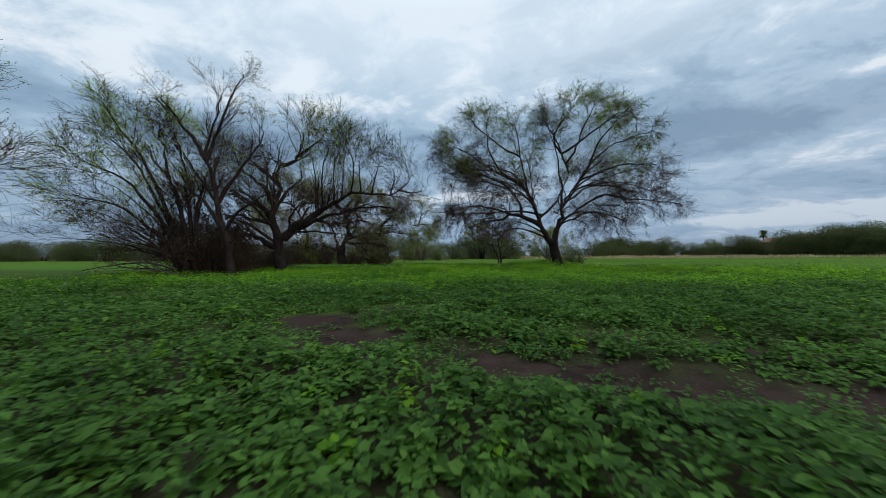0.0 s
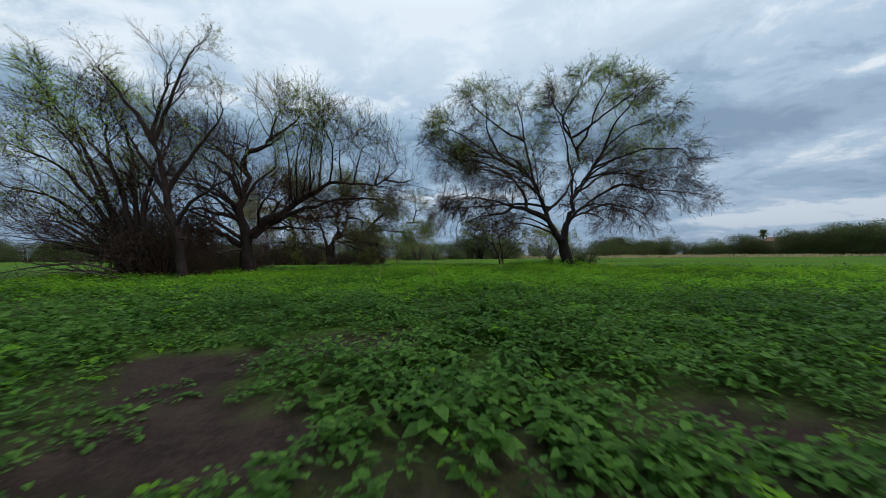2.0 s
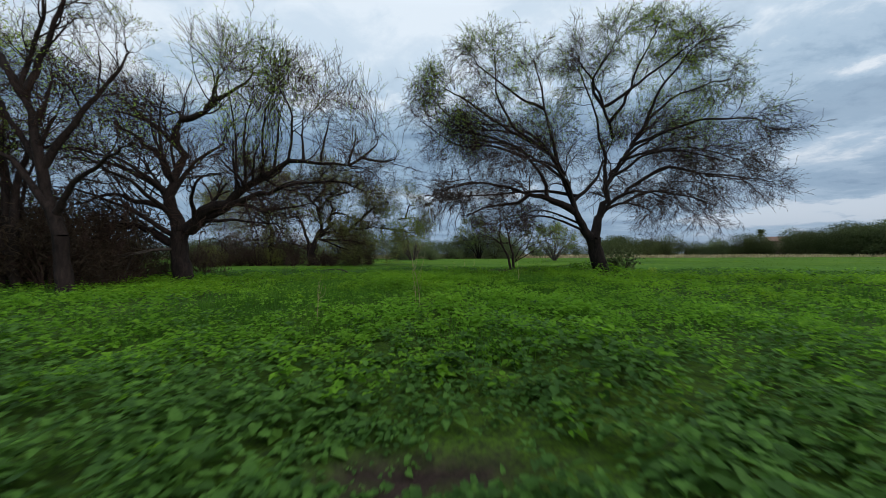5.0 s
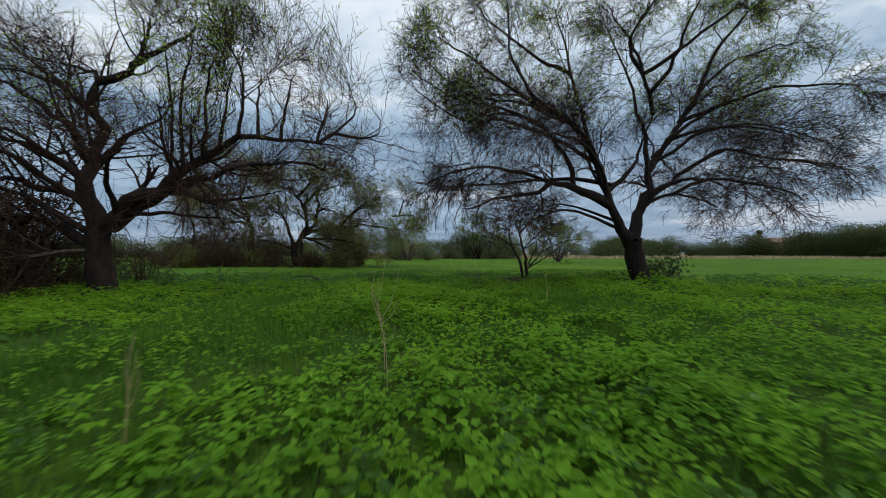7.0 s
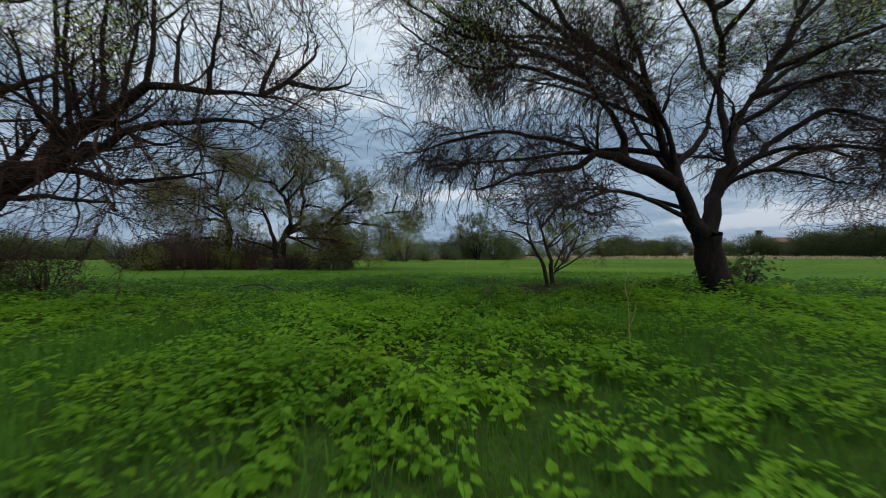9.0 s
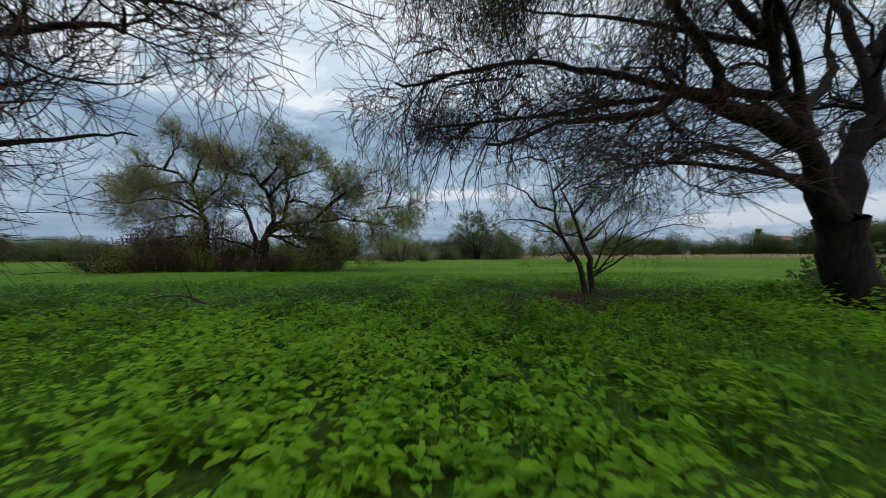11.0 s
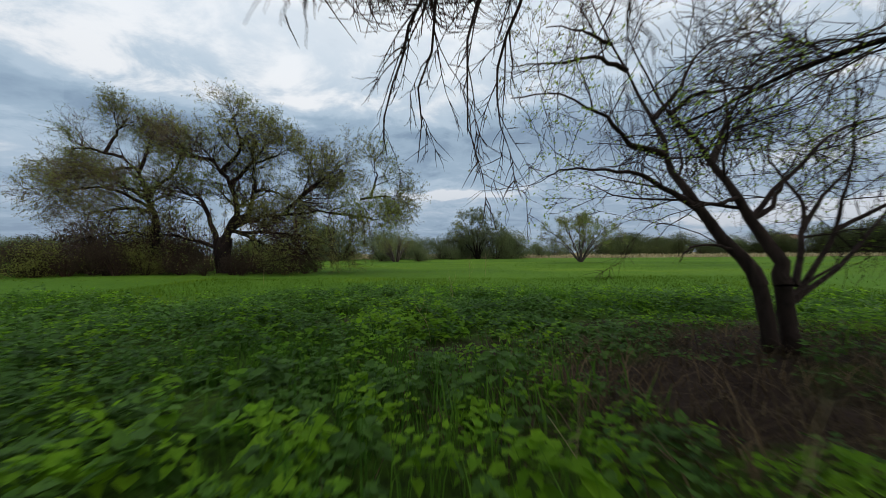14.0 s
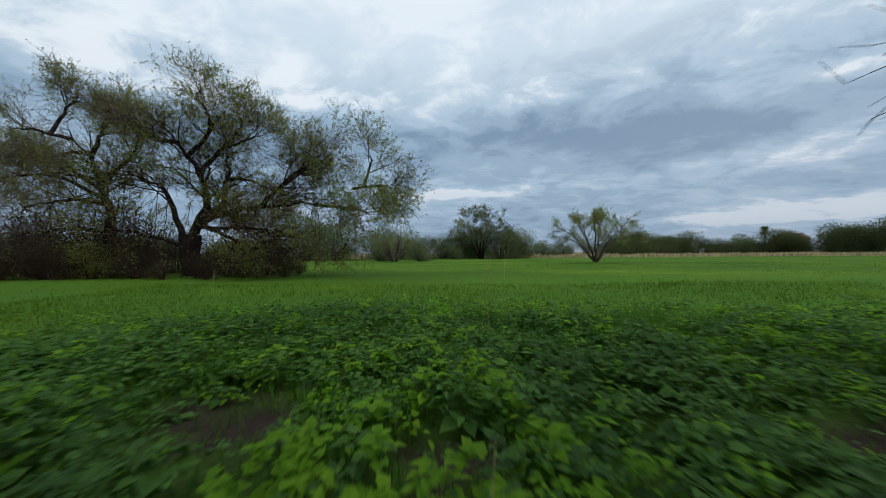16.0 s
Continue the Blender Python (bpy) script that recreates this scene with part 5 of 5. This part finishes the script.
FANS = ((-1.05, 0.1, -0.5), (-0.7, -0.5, 0.3), (-0.35, 0.6, 0.6), (0.1, -0.3, 0.7), (0.45, 0.5, 0.5), (0.8, -0.4, 0.1), (1.1, 0.1, -0.6), (0.05, 0.1, 0.8), (-1.15, -0.3, -1.6), (1.15, -0.2, -1.5), (0.3, -1.0, -1.0), (-0.4, -0.9, -0.4))
field_tree("airy pale-leaved young tree standing alone on the field", 12.3, 41.7, 1.0, [(1.4 * a, 1.3 * b, 0.75 * c) for a, b, c in FANS], (11, 0.075, 0.22, 0.6, 1.8, 0.5), BARK_GREY, TWIG_GREY, (OLIVE, MESQUITE))
field_tree("tall olive-green tree rising from a far clump", 5.2, 60.5, 1.62, FANS, (9, 0.13, 0.24, 0.6, 2.2, 0.1), BARK, TWIG, (SHRUB, OLIVE))
# hedge along the right and far edges, and on the left
hedge = np.random.default_rng(5)
HEDGE_X, HEDGE_Y = (40, 48, 63, 79, 84, 87, 84, 96, 137), (90, 95, 103, 97, 88, 80, 71, 62, 50)
for i in range(64):
    t = i / 63
    x, y = np.interp(t * 8, range(9), HEDGE_X) + hedge.normal() * 0.8, np.interp(t * 8, range(9), HEDGE_Y) + hedge.normal() * 1.5
    k = int(hedge.choice([3, 3, 4, 4, 5]))
    s = (6.4 + 2.6 * min(max((t - 0.42) / 0.33, 0), 1)) * hedge.uniform(0.62, 1.12) / (3.8, 5.0, 3.4)[k - 3]
    if abs(math.degrees(math.atan2(x - 1, y - 3)) - 43.4) > 0.8:  # a gap in front of the pinkish house
        shrub("hedge_shrub", FAR_LABEL[k if k != 5 else 3], far_kinds[k], on_ground(x, y, hedge.uniform(0, 360), s), "hedge", "hedge at the field's edge")
for i in range(46):
    t = i / 45
    x, y = -26 - 80 * t + hedge.normal() * 2, 66 - 14 * t + hedge.normal() * 3
    k = int(hedge.choice([3, 3, 5, 5]))
    shrub("hedge_shrub", FAR_LABEL[k], far_kinds[k], on_ground(x, y, hedge.uniform(0, 360), hedge.uniform(0.9, 1.3)), "hedge", "hedge at the field's edge")
for i in range(16):
    t = i / 15
    x, y = -40 + 150 * t, 118 + hedge.normal() * 5
    k = int(hedge.choice([3, 5]))
    shrub("hedge_shrub", FAR_LABEL[k], far_kinds[k], on_ground(x, y, hedge.uniform(0, 360), hedge.uniform(0.8, 1.3)), "hedge", "distant tree line")


# ---------------------------------------------------------------- weeds and grass


def scatter(n, x0, x1, y0, y1):
    return rng.uniform(x0, x1, n), rng.uniform(y0, y1, n)


def dry_patch(x, y):
    """Dead grass under the young tree."""
    d = np.minimum(np.hypot((x - 3.5) / 2.4, (y - 16.6) / 1.1), np.hypot((x - 2.2) / 1.3, (y - 15.9) / 0.8))
    return np.clip(1.3 - d + 0.25 * wave(x, y, 2.2, 28), 0, 0.62)


def grass_patch(x, y):
    """Where soft grass crowds out the weeds."""
    return np.exp(-((x - 1.6) / 1.9) ** 2 - ((y - 10.8) / 0.65) ** 2) + 0.8 * np.exp(-((x + 1.5) / 1.3) ** 2 - ((y - 12.5) / 0.5) ** 2)


def weed_cover(x, y):
    """Share of ground under broad-leaved weeds: dense at the start and end, patchy on the grassy rise."""
    a = 0.62 + 0.55 * wave(x, y, 0.75, 21) + 0.35 * wave(x, y, 2.2, 22)
    a = a + 0.75 * np.clip((8.6 - y) / 1.6, 0, 1) + 0.4 * np.clip((y - 13.5) / 1.5, 0, 1)
    rim = np.clip((16 - np.abs(x - 2)) / 5 + 0.4 * wave(x, y, 0.9, 25), 0, 1) * np.clip((y + 3) / 3 + 0.4 * wave(x, y, 0.9, 26), 0, 1)
    least = 0.34 - 0.20 * np.clip((y - 8.4) / 1.2, 0, 1) * np.clip((12.5 - y) / 1.5, 0, 1)
    a = a - 0.22 * np.clip((y - 8.4) / 1.2, 0, 1) * np.clip((12.0 - y) / 1.5, 0, 1)
    return np.clip(a, least, 1) * (1 - bare(x, y)) * (1 - 0.42 * dry_patch(x, y)) * np.clip((21.5 + 1.5 * wave(x, y, 0.5, 27) - y) / 3, 0, 1) * rim * (1 - 0.6 * np.clip(grass_patch(x, y), 0, 1))


def weed_plants(cx, cy, count, size, lobed):
    """Low plants: leaves on short stalks round each stem, the upper ones level, the outer ones hanging."""
    n = len(cx)
    hollow = 1 - 0.62 * np.clip(openness(cx, cy) + 0.75, 0, 1)
    tall = np.maximum(0.15 + 0.06 * wave(cx, cy, 1.7, 31) + 0.045 * wave(cx, cy, 5.0, 32) + rng.normal(size=n) * 0.025, 0.05) * hollow
    z0 = height(cx, cy)
    rise = np.clip((cy - 6.2) / 1.2, 0, 1) * np.clip((15.4 - cy) / 1.2, 0, 1)
    big = np.clip(1 + 0.25 * rng.normal(size=n), 0.55, 1.6) * (0.55 + 0.45 * hollow) * (1 - 0.12 * rise)
    m = n * count
    who = np.repeat(np.arange(n), count)
    az = rng.uniform(0, 6.283, m)
    lev = rng.uniform(0, 1, m) ** 0.7
    L = (size * big[who] * rng.uniform(0.6, 1.3, m) * (1.15 - 0.45 * lev))[:, None]
    pitch = rng.normal(0.25, 0.30, m) * lev - (1 - lev) * 0.15
    d = np.stack([np.cos(az) * np.cos(pitch), np.sin(az) * np.cos(pitch), np.sin(pitch)], -1)
    side = unit(np.cross(d, np.array([0, 0, 1.0])) + rng.normal(size=(m, 3)) * 0.22)
    up = np.cross(side, d)
    reach = size * rng.uniform(0.1, 1.3, m) * (1.3 - 0.6 * lev)
    at = np.stack([cx[who] + np.cos(az) * reach, cy[who] + np.sin(az) * reach, z0[who] + tall[who] * (0.25 + 0.8 * lev)], -1)
    W = L * rng.uniform(0.36, 0.5, m)[:, None]
    fold = L * rng.uniform(0.02, 0.14, m)[:, None]
    tip = at + d * L - up * L * rng.uniform(0.0, 0.4, m)[:, None]
    wing = at + d * L * 0.38 + up * fold
    if lobed:
        lobe = at - d * L * 0.12 + up * fold
        V = np.stack([at, lobe + side * W * 0.7, wing + side * W, tip, wing - side * W, lobe - side * W * 0.7], 1).reshape(-1, 3)
        b = (np.arange(m) * 6)[:, None]
        return V, [np.concatenate([b + np.array([[0, 3, 2, 1]]), b + np.array([[0, 5, 4, 3]])])]
    V = np.stack([at, wing + side * W, tip, wing - side * W], 1).reshape(-1, 3)
    b = (np.arange(m) * 4)[:, None]
    return V, [np.concatenate([b + np.array([[0, 2, 1]]), b + np.array([[0, 3, 2]])])]


def weed_field(label, density, box, size, lobed, count):
    n = int(density * (box[1] - box[0]) * (box[3] - box[2]))
    cx, cy = scatter(n, *box)
    keep = rng.random(n) < weed_cover(cx, cy)
    V, F = weed_plants(cx[keep], cy[keep], count, size, lobed)
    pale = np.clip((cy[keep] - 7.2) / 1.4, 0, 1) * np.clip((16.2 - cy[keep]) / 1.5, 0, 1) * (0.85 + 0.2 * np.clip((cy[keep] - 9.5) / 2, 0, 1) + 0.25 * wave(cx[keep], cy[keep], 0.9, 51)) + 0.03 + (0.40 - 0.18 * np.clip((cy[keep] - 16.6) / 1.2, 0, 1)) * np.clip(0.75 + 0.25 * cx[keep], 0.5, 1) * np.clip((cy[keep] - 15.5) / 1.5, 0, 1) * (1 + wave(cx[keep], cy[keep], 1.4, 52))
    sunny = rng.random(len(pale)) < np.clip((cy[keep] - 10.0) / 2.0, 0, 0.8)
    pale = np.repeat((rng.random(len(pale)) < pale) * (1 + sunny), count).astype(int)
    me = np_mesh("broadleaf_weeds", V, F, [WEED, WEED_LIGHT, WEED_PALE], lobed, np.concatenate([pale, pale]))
    tagged(new("broadleaf_weeds", me), label, "weeds", kind="stuff")


weed_field("dense fresh green broad-leaved weeds covering the soil", 126, (-0.5, 2.6, -0.5, 22.0), 0.051, True, 14)
weed_field("dense fresh green broad-leaved weeds covering the soil", 110, (-2.6, -0.5, -1.0, 22.0), 0.058, False, 13)
weed_field("dense fresh green broad-leaved weeds covering the soil", 110, (2.6, 4.7, -1.0, 22.0), 0.058, False, 13)
weed_field("green broad-leaved weeds further out on the field", 46, (-7.5, -2.6, -2.0, 22.0), 0.080, False, 11)
weed_field("green broad-leaved weeds further out on the field", 46, (4.7, 10.5, -2.0, 22.0), 0.080, False, 11)
weed_field("green broad-leaved weeds at the field's near edge", 24, (-14, -7.5, -2, 22.0), 0.11, False, 9)
weed_field("green broad-leaved weeds at the field's near edge", 24, (10.5, 18, -2, 22.0), 0.11, False, 9)


def seedlings(n):
    """Tiny plants sprouting in the bare patches."""
    x, y = scatter(n, -6, 6, 2, 19)
    keep = (bare(x, y) > 0.4) & (wave(x, y, 3.0, 61) > 0.05)
    x, y = x[keep], y[keep]
    V, F = weed_plants(x, y, 7, 0.040, True)
    tagged(new("seedlings", np_mesh("seedlings", V, F, WEED, True)), "small green seedlings sprouting in bare soil", "weeds", kind="stuff")


seedlings(11000)


def blades(x, y, tall, wide, lean=0.35):
    """Curved grass blades: a quad and a tip triangle each."""
    m = len(x)
    az = rng.uniform(0, 6.283, m)
    out = np.stack([np.cos(az), np.sin(az), np.zeros(m)], -1)
    side = np.stack([-np.sin(az), np.cos(az), np.zeros(m)], -1) * wide[:, None] * 0.5
    bend = (lean * rng.uniform(0.3, 1.6, m) * tall)[:, None]
    foot = np.stack([x, y, height(x, y) - 0.01], -1)
    up = np.array([0, 0, 1.0])
    mid = foot + up * (tall * 0.6)[:, None] + out * bend * 0.35
    tip = foot + up * (tall * 0.95)[:, None] + out * bend
    V = np.stack([foot - side, foot + side, mid + side * 0.8, mid - side * 0.8, tip], 1).reshape(-1, 3)
    b = (np.arange(m) * 5)[:, None]
    return V, b + np.array([[0, 1, 2, 3]]), b + np.array([[3, 2, 4]])


def grass_field(name, label, n, box, tall, wide, paint, mask=None, lean=0.35, category="grass"):
    x, y = scatter(n, *box)
    if mask is not None:
        keep = rng.random(n) < mask(x, y)
        x, y = x[keep], y[keep]
    h = tall * rng.uniform(0.45, 1.25, len(x)) * (1 + 0.35 * wave(x, y, 0.8, 41))
    V, q, t = blades(x, y, np.maximum(h, 0.03), wide * rng.uniform(0.6, 1.4, len(x)), lean)
    tagged(new(name, np_mesh(name, V, [q, t], paint)), label, category, kind="stuff")


def grassy(x, y):
    a = 0.45 + 0.7 * grass_patch(x, y) - 0.6 * wave(x, y, 0.75, 21) + 0.3 * wave(x, y, 2.6, 23) - 1.3 * np.clip((8.8 - y) / 1.6, 0, 1) - 0.6 * np.clip((y - 13.0) / 1.5, 0, 1) * np.clip((18.6 - y) / 1.0, 0, 1)
    return np.clip(a, 0.0, 1) * (1 - bare(x, y))


def whole(x, y):
    return 0.75 + 0.25 * wave(x, y, 0.5, 44)


grass_field("grass", "soft green grass between the weeds", 150000, (-2.5, 4.6, 4.5, 20.5), 0.17, 0.0065, GRASS, grassy)
grass_field("grass", "soft green grass between the weeds", 38000, (-12, -2.5, 5, 21), 0.18, 0.012, GRASS, grassy)
grass_field("grass", "soft green grass between the weeds", 38000, (4.6, 16, 4, 21), 0.18, 0.012, GRASS, grassy)
grass_field("field_grass", "fine soft green grass where the field begins", 46000, (-7, 11, 17.3, 25), 0.09, 0.007, FIELD, whole, 0.9)
grass_field("field_grass", "short bright green grass spreading across the field", 20000, (-28, 32, 21, 40), 0.055, 0.018, FIELD, whole, 1.8)
grass_field("field_grass", "short bright green grass spreading across the field", 8000, (-60, 75, 34, 74), 0.07, 0.05, FIELD, whole, 2.0)
grass_field("dry_grass", "pale dry grass strip along the far edge of the field", 30000, (-110, 140, 62, 84), 0.5, 0.14, STRAW, whole)


grass_field("dry_grass", "dead brown grass and stems under the young tree", 26000, (0.4, 6.6, 14.6, 18.4), 0.11, 0.0055, DEAD_GRASS, dry_patch, 1.6)


# ---------------------------------------------------------------- small things on the field


def stalk(label, x, y, tall, lean, shoots=4, seed=1):
    """A dead plant stem with a few thin side shoots."""
    r = np.random.default_rng(seed)
    home = new("dry_stalk")
    home.location = (x, y, float(height(x, y)))
    tagged(home, label, "dry stalk", "dead stalks in the grass")
    main = curve_through([(0, 0, -0.03), (lean * 0.15, 0.01, tall * 0.4), (lean * 0.6, -0.01, tall * 0.75), (lean, 0.0, tall)], 8)
    V, F = tubes([(main[None], (np.linspace(0.0062, 0.0028, 8) * tall)[None], 5)])
    part("stem", np_mesh("stem", V, [F], STRAW, True), home)
    for i in range(shoots):
        k = int(r.integers(1, 6))
        a, up = r.uniform(-1, 1), r.uniform(0.25, 0.5) * tall
        end = main[k] + np.array([(a * 0.13 + 0.08) * tall, r.normal() * 0.05, up])
        way = curve_through([main[k], (main[k] + end) / 2 + (a * 0.03, 0, -0.02), end], 6)
        V, F = tubes([(way[None], (np.linspace(0.0044, 0.0022, 6) * tall)[None], 4)])
        part("side_shoot", np_mesh("side_shoot", V, [F], STRAW, True), home)
    return home


for i, (x, y, tall, lean) in enumerate(((0.70, 9.68, 0.66, -0.10), (-0.38, 9.15, 0.55, 0.05), (2.5, 12.5, 0.5, -0.04), (1.62, 15.05, 0.34, 0.1), (1.42, 15.25, 0.28, -0.12),
                                        (1.12, 19.4, 0.5, -0.06), (1.7, 24.5, 0.8, 0.05), (2.4, 26.0, 0.8, 0.0), (0.60, 10.05, 0.5, -0.05), (0.9, 17.25, 0.35, -0.15), (-4.0, 23.0, 0.5, 0.05))):
    stalk("pale dry plant stalk standing in green grass", x, y, tall, lean, 4 if tall > 0.4 else 2, i)


def fallen_branch(label, x, y, points, r0, seed):
    home = new("fallen_branch")
    home.location = (x, y, float(height(x, y)))
    tagged(home, label, "dead branch")
    P = curve_through(points, 12)
    V, F = tubes([(P[None], np.linspace(r0, r0 * 0.25, 12)[None], 6)])
    part("main_branch", np_mesh("main_branch", V, [F], DEADWOOD, True), home)
    Q, R = sprout(P[None], np.linspace(r0, r0 * 0.3, 12)[None], 16 if r0 > 0.03 else 7, 0.15, 1.0, 45, (0.4, 1.2) if r0 > 0.03 else (0.15, 0.4), 6, 0.02, 0.22, 0.5)
    Q[..., 2] = np.maximum(Q[..., 2], 0.02)
    for i in range(len(Q)):
        V, F = tubes([(Q[i:i + 1], R[i:i + 1], 4)])
        part("side_branch", np_mesh("side_branch", V, [F], DEADWOOD, True), home)
    return home


fallen_branch("thin grey fallen branch lying in the grass", -2.7, 15.8, [(0.45, 0, 0.12), (0.1, 0.0, 0.24), (-0.3, 0.05, 0.22), (-0.6, 0.1, 0.16)], 0.022, 3)
fallen_branch("dark dead branches piled by the thicket", -9.0, 11.9, [(0, 0, 0.25), (-0.9, -0.2, 0.5), (-2.0, -0.4, 0.42), (-3.0, -0.5, 0.25)], 0.042, 4)
fallen_branch("dark dead branches piled by the thicket", -9.2, 12.0, [(0, 0, 0.15), (-1.0, 0.2, 0.25), (-2.1, 0.2, 0.3), (-2.8, 0.1, 0.5)], 0.038, 5)
fallen_branch("dark dead branches piled by the thicket", -8.6, 11.7, [(0, 0, 0.10), (-0.8, -0.2, 0.3), (-1.6, -0.2, 0.55), (-2.3, -0.3, 0.7)], 0.034, 7)
fallen_branch("broken dead branch leaning from the thick trunk", -6.9, 14.3, [(0, 0.3, 1.0), (-0.6, -0.2, 0.9), (-1.2, -0.5, 0.5), (-1.5, -0.7, 0.1)], 0.05, 6)

# ---------------------------------------------------------------- houses and palm far behind the hedge


def plain_paint(name, base, rough=0.85, scale=1.2):
    q = Paint(name, rough, 0.25)
    n = q.noise(scale, 5)
    q.colour(q.ramp(n, [(0.3, tuple(v * 0.82 for v in base)), (0.7, base)]))
    q.bump(q.noise(25, 3), 0.2, 0.01)
    return q.m


WALL_PALE, WALL_PINK = plain_paint("pale_render", (0.30, 0.27, 0.24)), plain_paint("pinkish_render", (0.24, 0.16, 0.135))
ROOF_DARK, ROOF_BROWN = plain_paint("dark_flat_roof", (0.07, 0.065, 0.06)), plain_paint("brown_roof_tiles", (0.17, 0.095, 0.07))
PANE = plain_paint("dark_window_glass", (0.03, 0.035, 0.045), 0.15)


def box_mesh(name, size, at, mat, bevel=0.0, ridge=0.0):
    bm = bmesh.new()
    bmesh.ops.create_cube(bm, size=1.0)
    bmesh.ops.scale(bm, vec=size, verts=bm.verts)
    if ridge:
        for v in bm.verts:
            if v.co.z > 0:
                v.co.y *= 0.04
                v.co.x *= ridge
    if bevel:
        bmesh.ops.bevel(bm, geom=bm.edges[:], offset=bevel, segments=1, affect="EDGES")
    bmesh.ops.translate(bm, vec=at, verts=bm.verts)
    me = bpy.data.meshes.new(name)
    bm.to_mesh(me)
    bm.free()
    me.materials.append(mat)
    return me


def house(label, x, y, w, d, storeys, wall, roof, turn=0, pitched=True):
    home = new("house")
    home.matrix_world = on_ground(x, y, turn)
    tagged(home, label, "house", "houses beyond the hedge")
    h = 3.0 * storeys
    part("wall", box_mesh("wall", (w, d, h), (0, 0, h / 2), wall, 0.05), home)
    if pitched:
        part("roof", box_mesh("roof", (w + 1.0, d + 1.0, 2.0), (0, 0, h + 1.0), roof, 0, 0.6), home)
    else:
        part("roof", box_mesh("roof", (w + 0.6, d + 0.6, 0.5), (0, 0, h + 0.25), roof, 0.06), home)
    for s in range(storeys):
        for i in range(max(2, int(w / 3.5))):
            px = -w / 2 + (i + 0.5) * w / max(2, int(w / 3.5))
            win = part("window", box_mesh("window", (1.5, 0.12, 1.4), (px, -d / 2 - 0.04, s * 3.0 + 1.7), wall, 0.02), home)
            part("pane", box_mesh("pane", (1.2, 0.04, 1.1), (px, -d / 2 - 0.11, s * 3.0 + 1.7), PANE), win)
    return home


house("long low building with a dark flat roof beyond the hedge", 123, 150, 20, 9, 1, WALL_PALE, ROOF_DARK, -20, False)
house("pinkish house with a brown roof beyond the hedge", 142.5, 150, 9, 8, 2, WALL_PINK, ROOF_BROWN, -35)
house("small pale house with a dark roof across the fields", 69, 152, 7, 7, 1, WALL_PALE, ROOF_DARK, -10)
house("brown-roofed house standing behind dark hedge trees", 176, 158, 12, 9, 2, WALL_PALE, ROOF_BROWN, -40)


def palm(label, x, y, tall):
    home = new("palm_tree")
    home.location = (x, y, float(height(x, y)))
    tagged(home, label, "palm tree")
    P = curve_through([(0, 0, -0.5), (0.15, 0, tall * 0.5), (0.1, 0, tall * 0.9)], 10)
    V, F = tubes([(P[None], np.linspace(0.45, 0.28, 10)[None], 8)])
    part("trunk", np_mesh("trunk", V, [F], BARK, True), home)
    for i in range(40):
        a, up = i * 2.4, -1.0 + 3.6 * i / 40
        d = np.array([math.cos(a), math.sin(a), up])
        mid = P[-1] + unit(d) * 2.1
        end = mid + unit(d + (0, 0, -0.7)) * 1.5
        rib = curve_through([P[-1], mid, end], 6)
        side = unit(np.cross(unit(d), (0, 0, 1.0)))
        wide = np.array([0.15, 0.45, 0.65, 0.65, 0.45, 0.08])[:, None]
        V = np.concatenate([rib + side * wide - (0, 0, 0.15), rib, rib - side * wide - (0, 0, 0.15)])
        k = np.arange(5)[:, None]
        F = np.concatenate([k + np.array([[0, 1, 7, 6]]), k + np.array([[6, 7, 13, 12]])])
        part("frond", np_mesh("frond", V, [F], SHRUB_DARK, True), home)
    return home


palm("tall dark fan palm rising over the far hedge", 205, 224, 15.2)
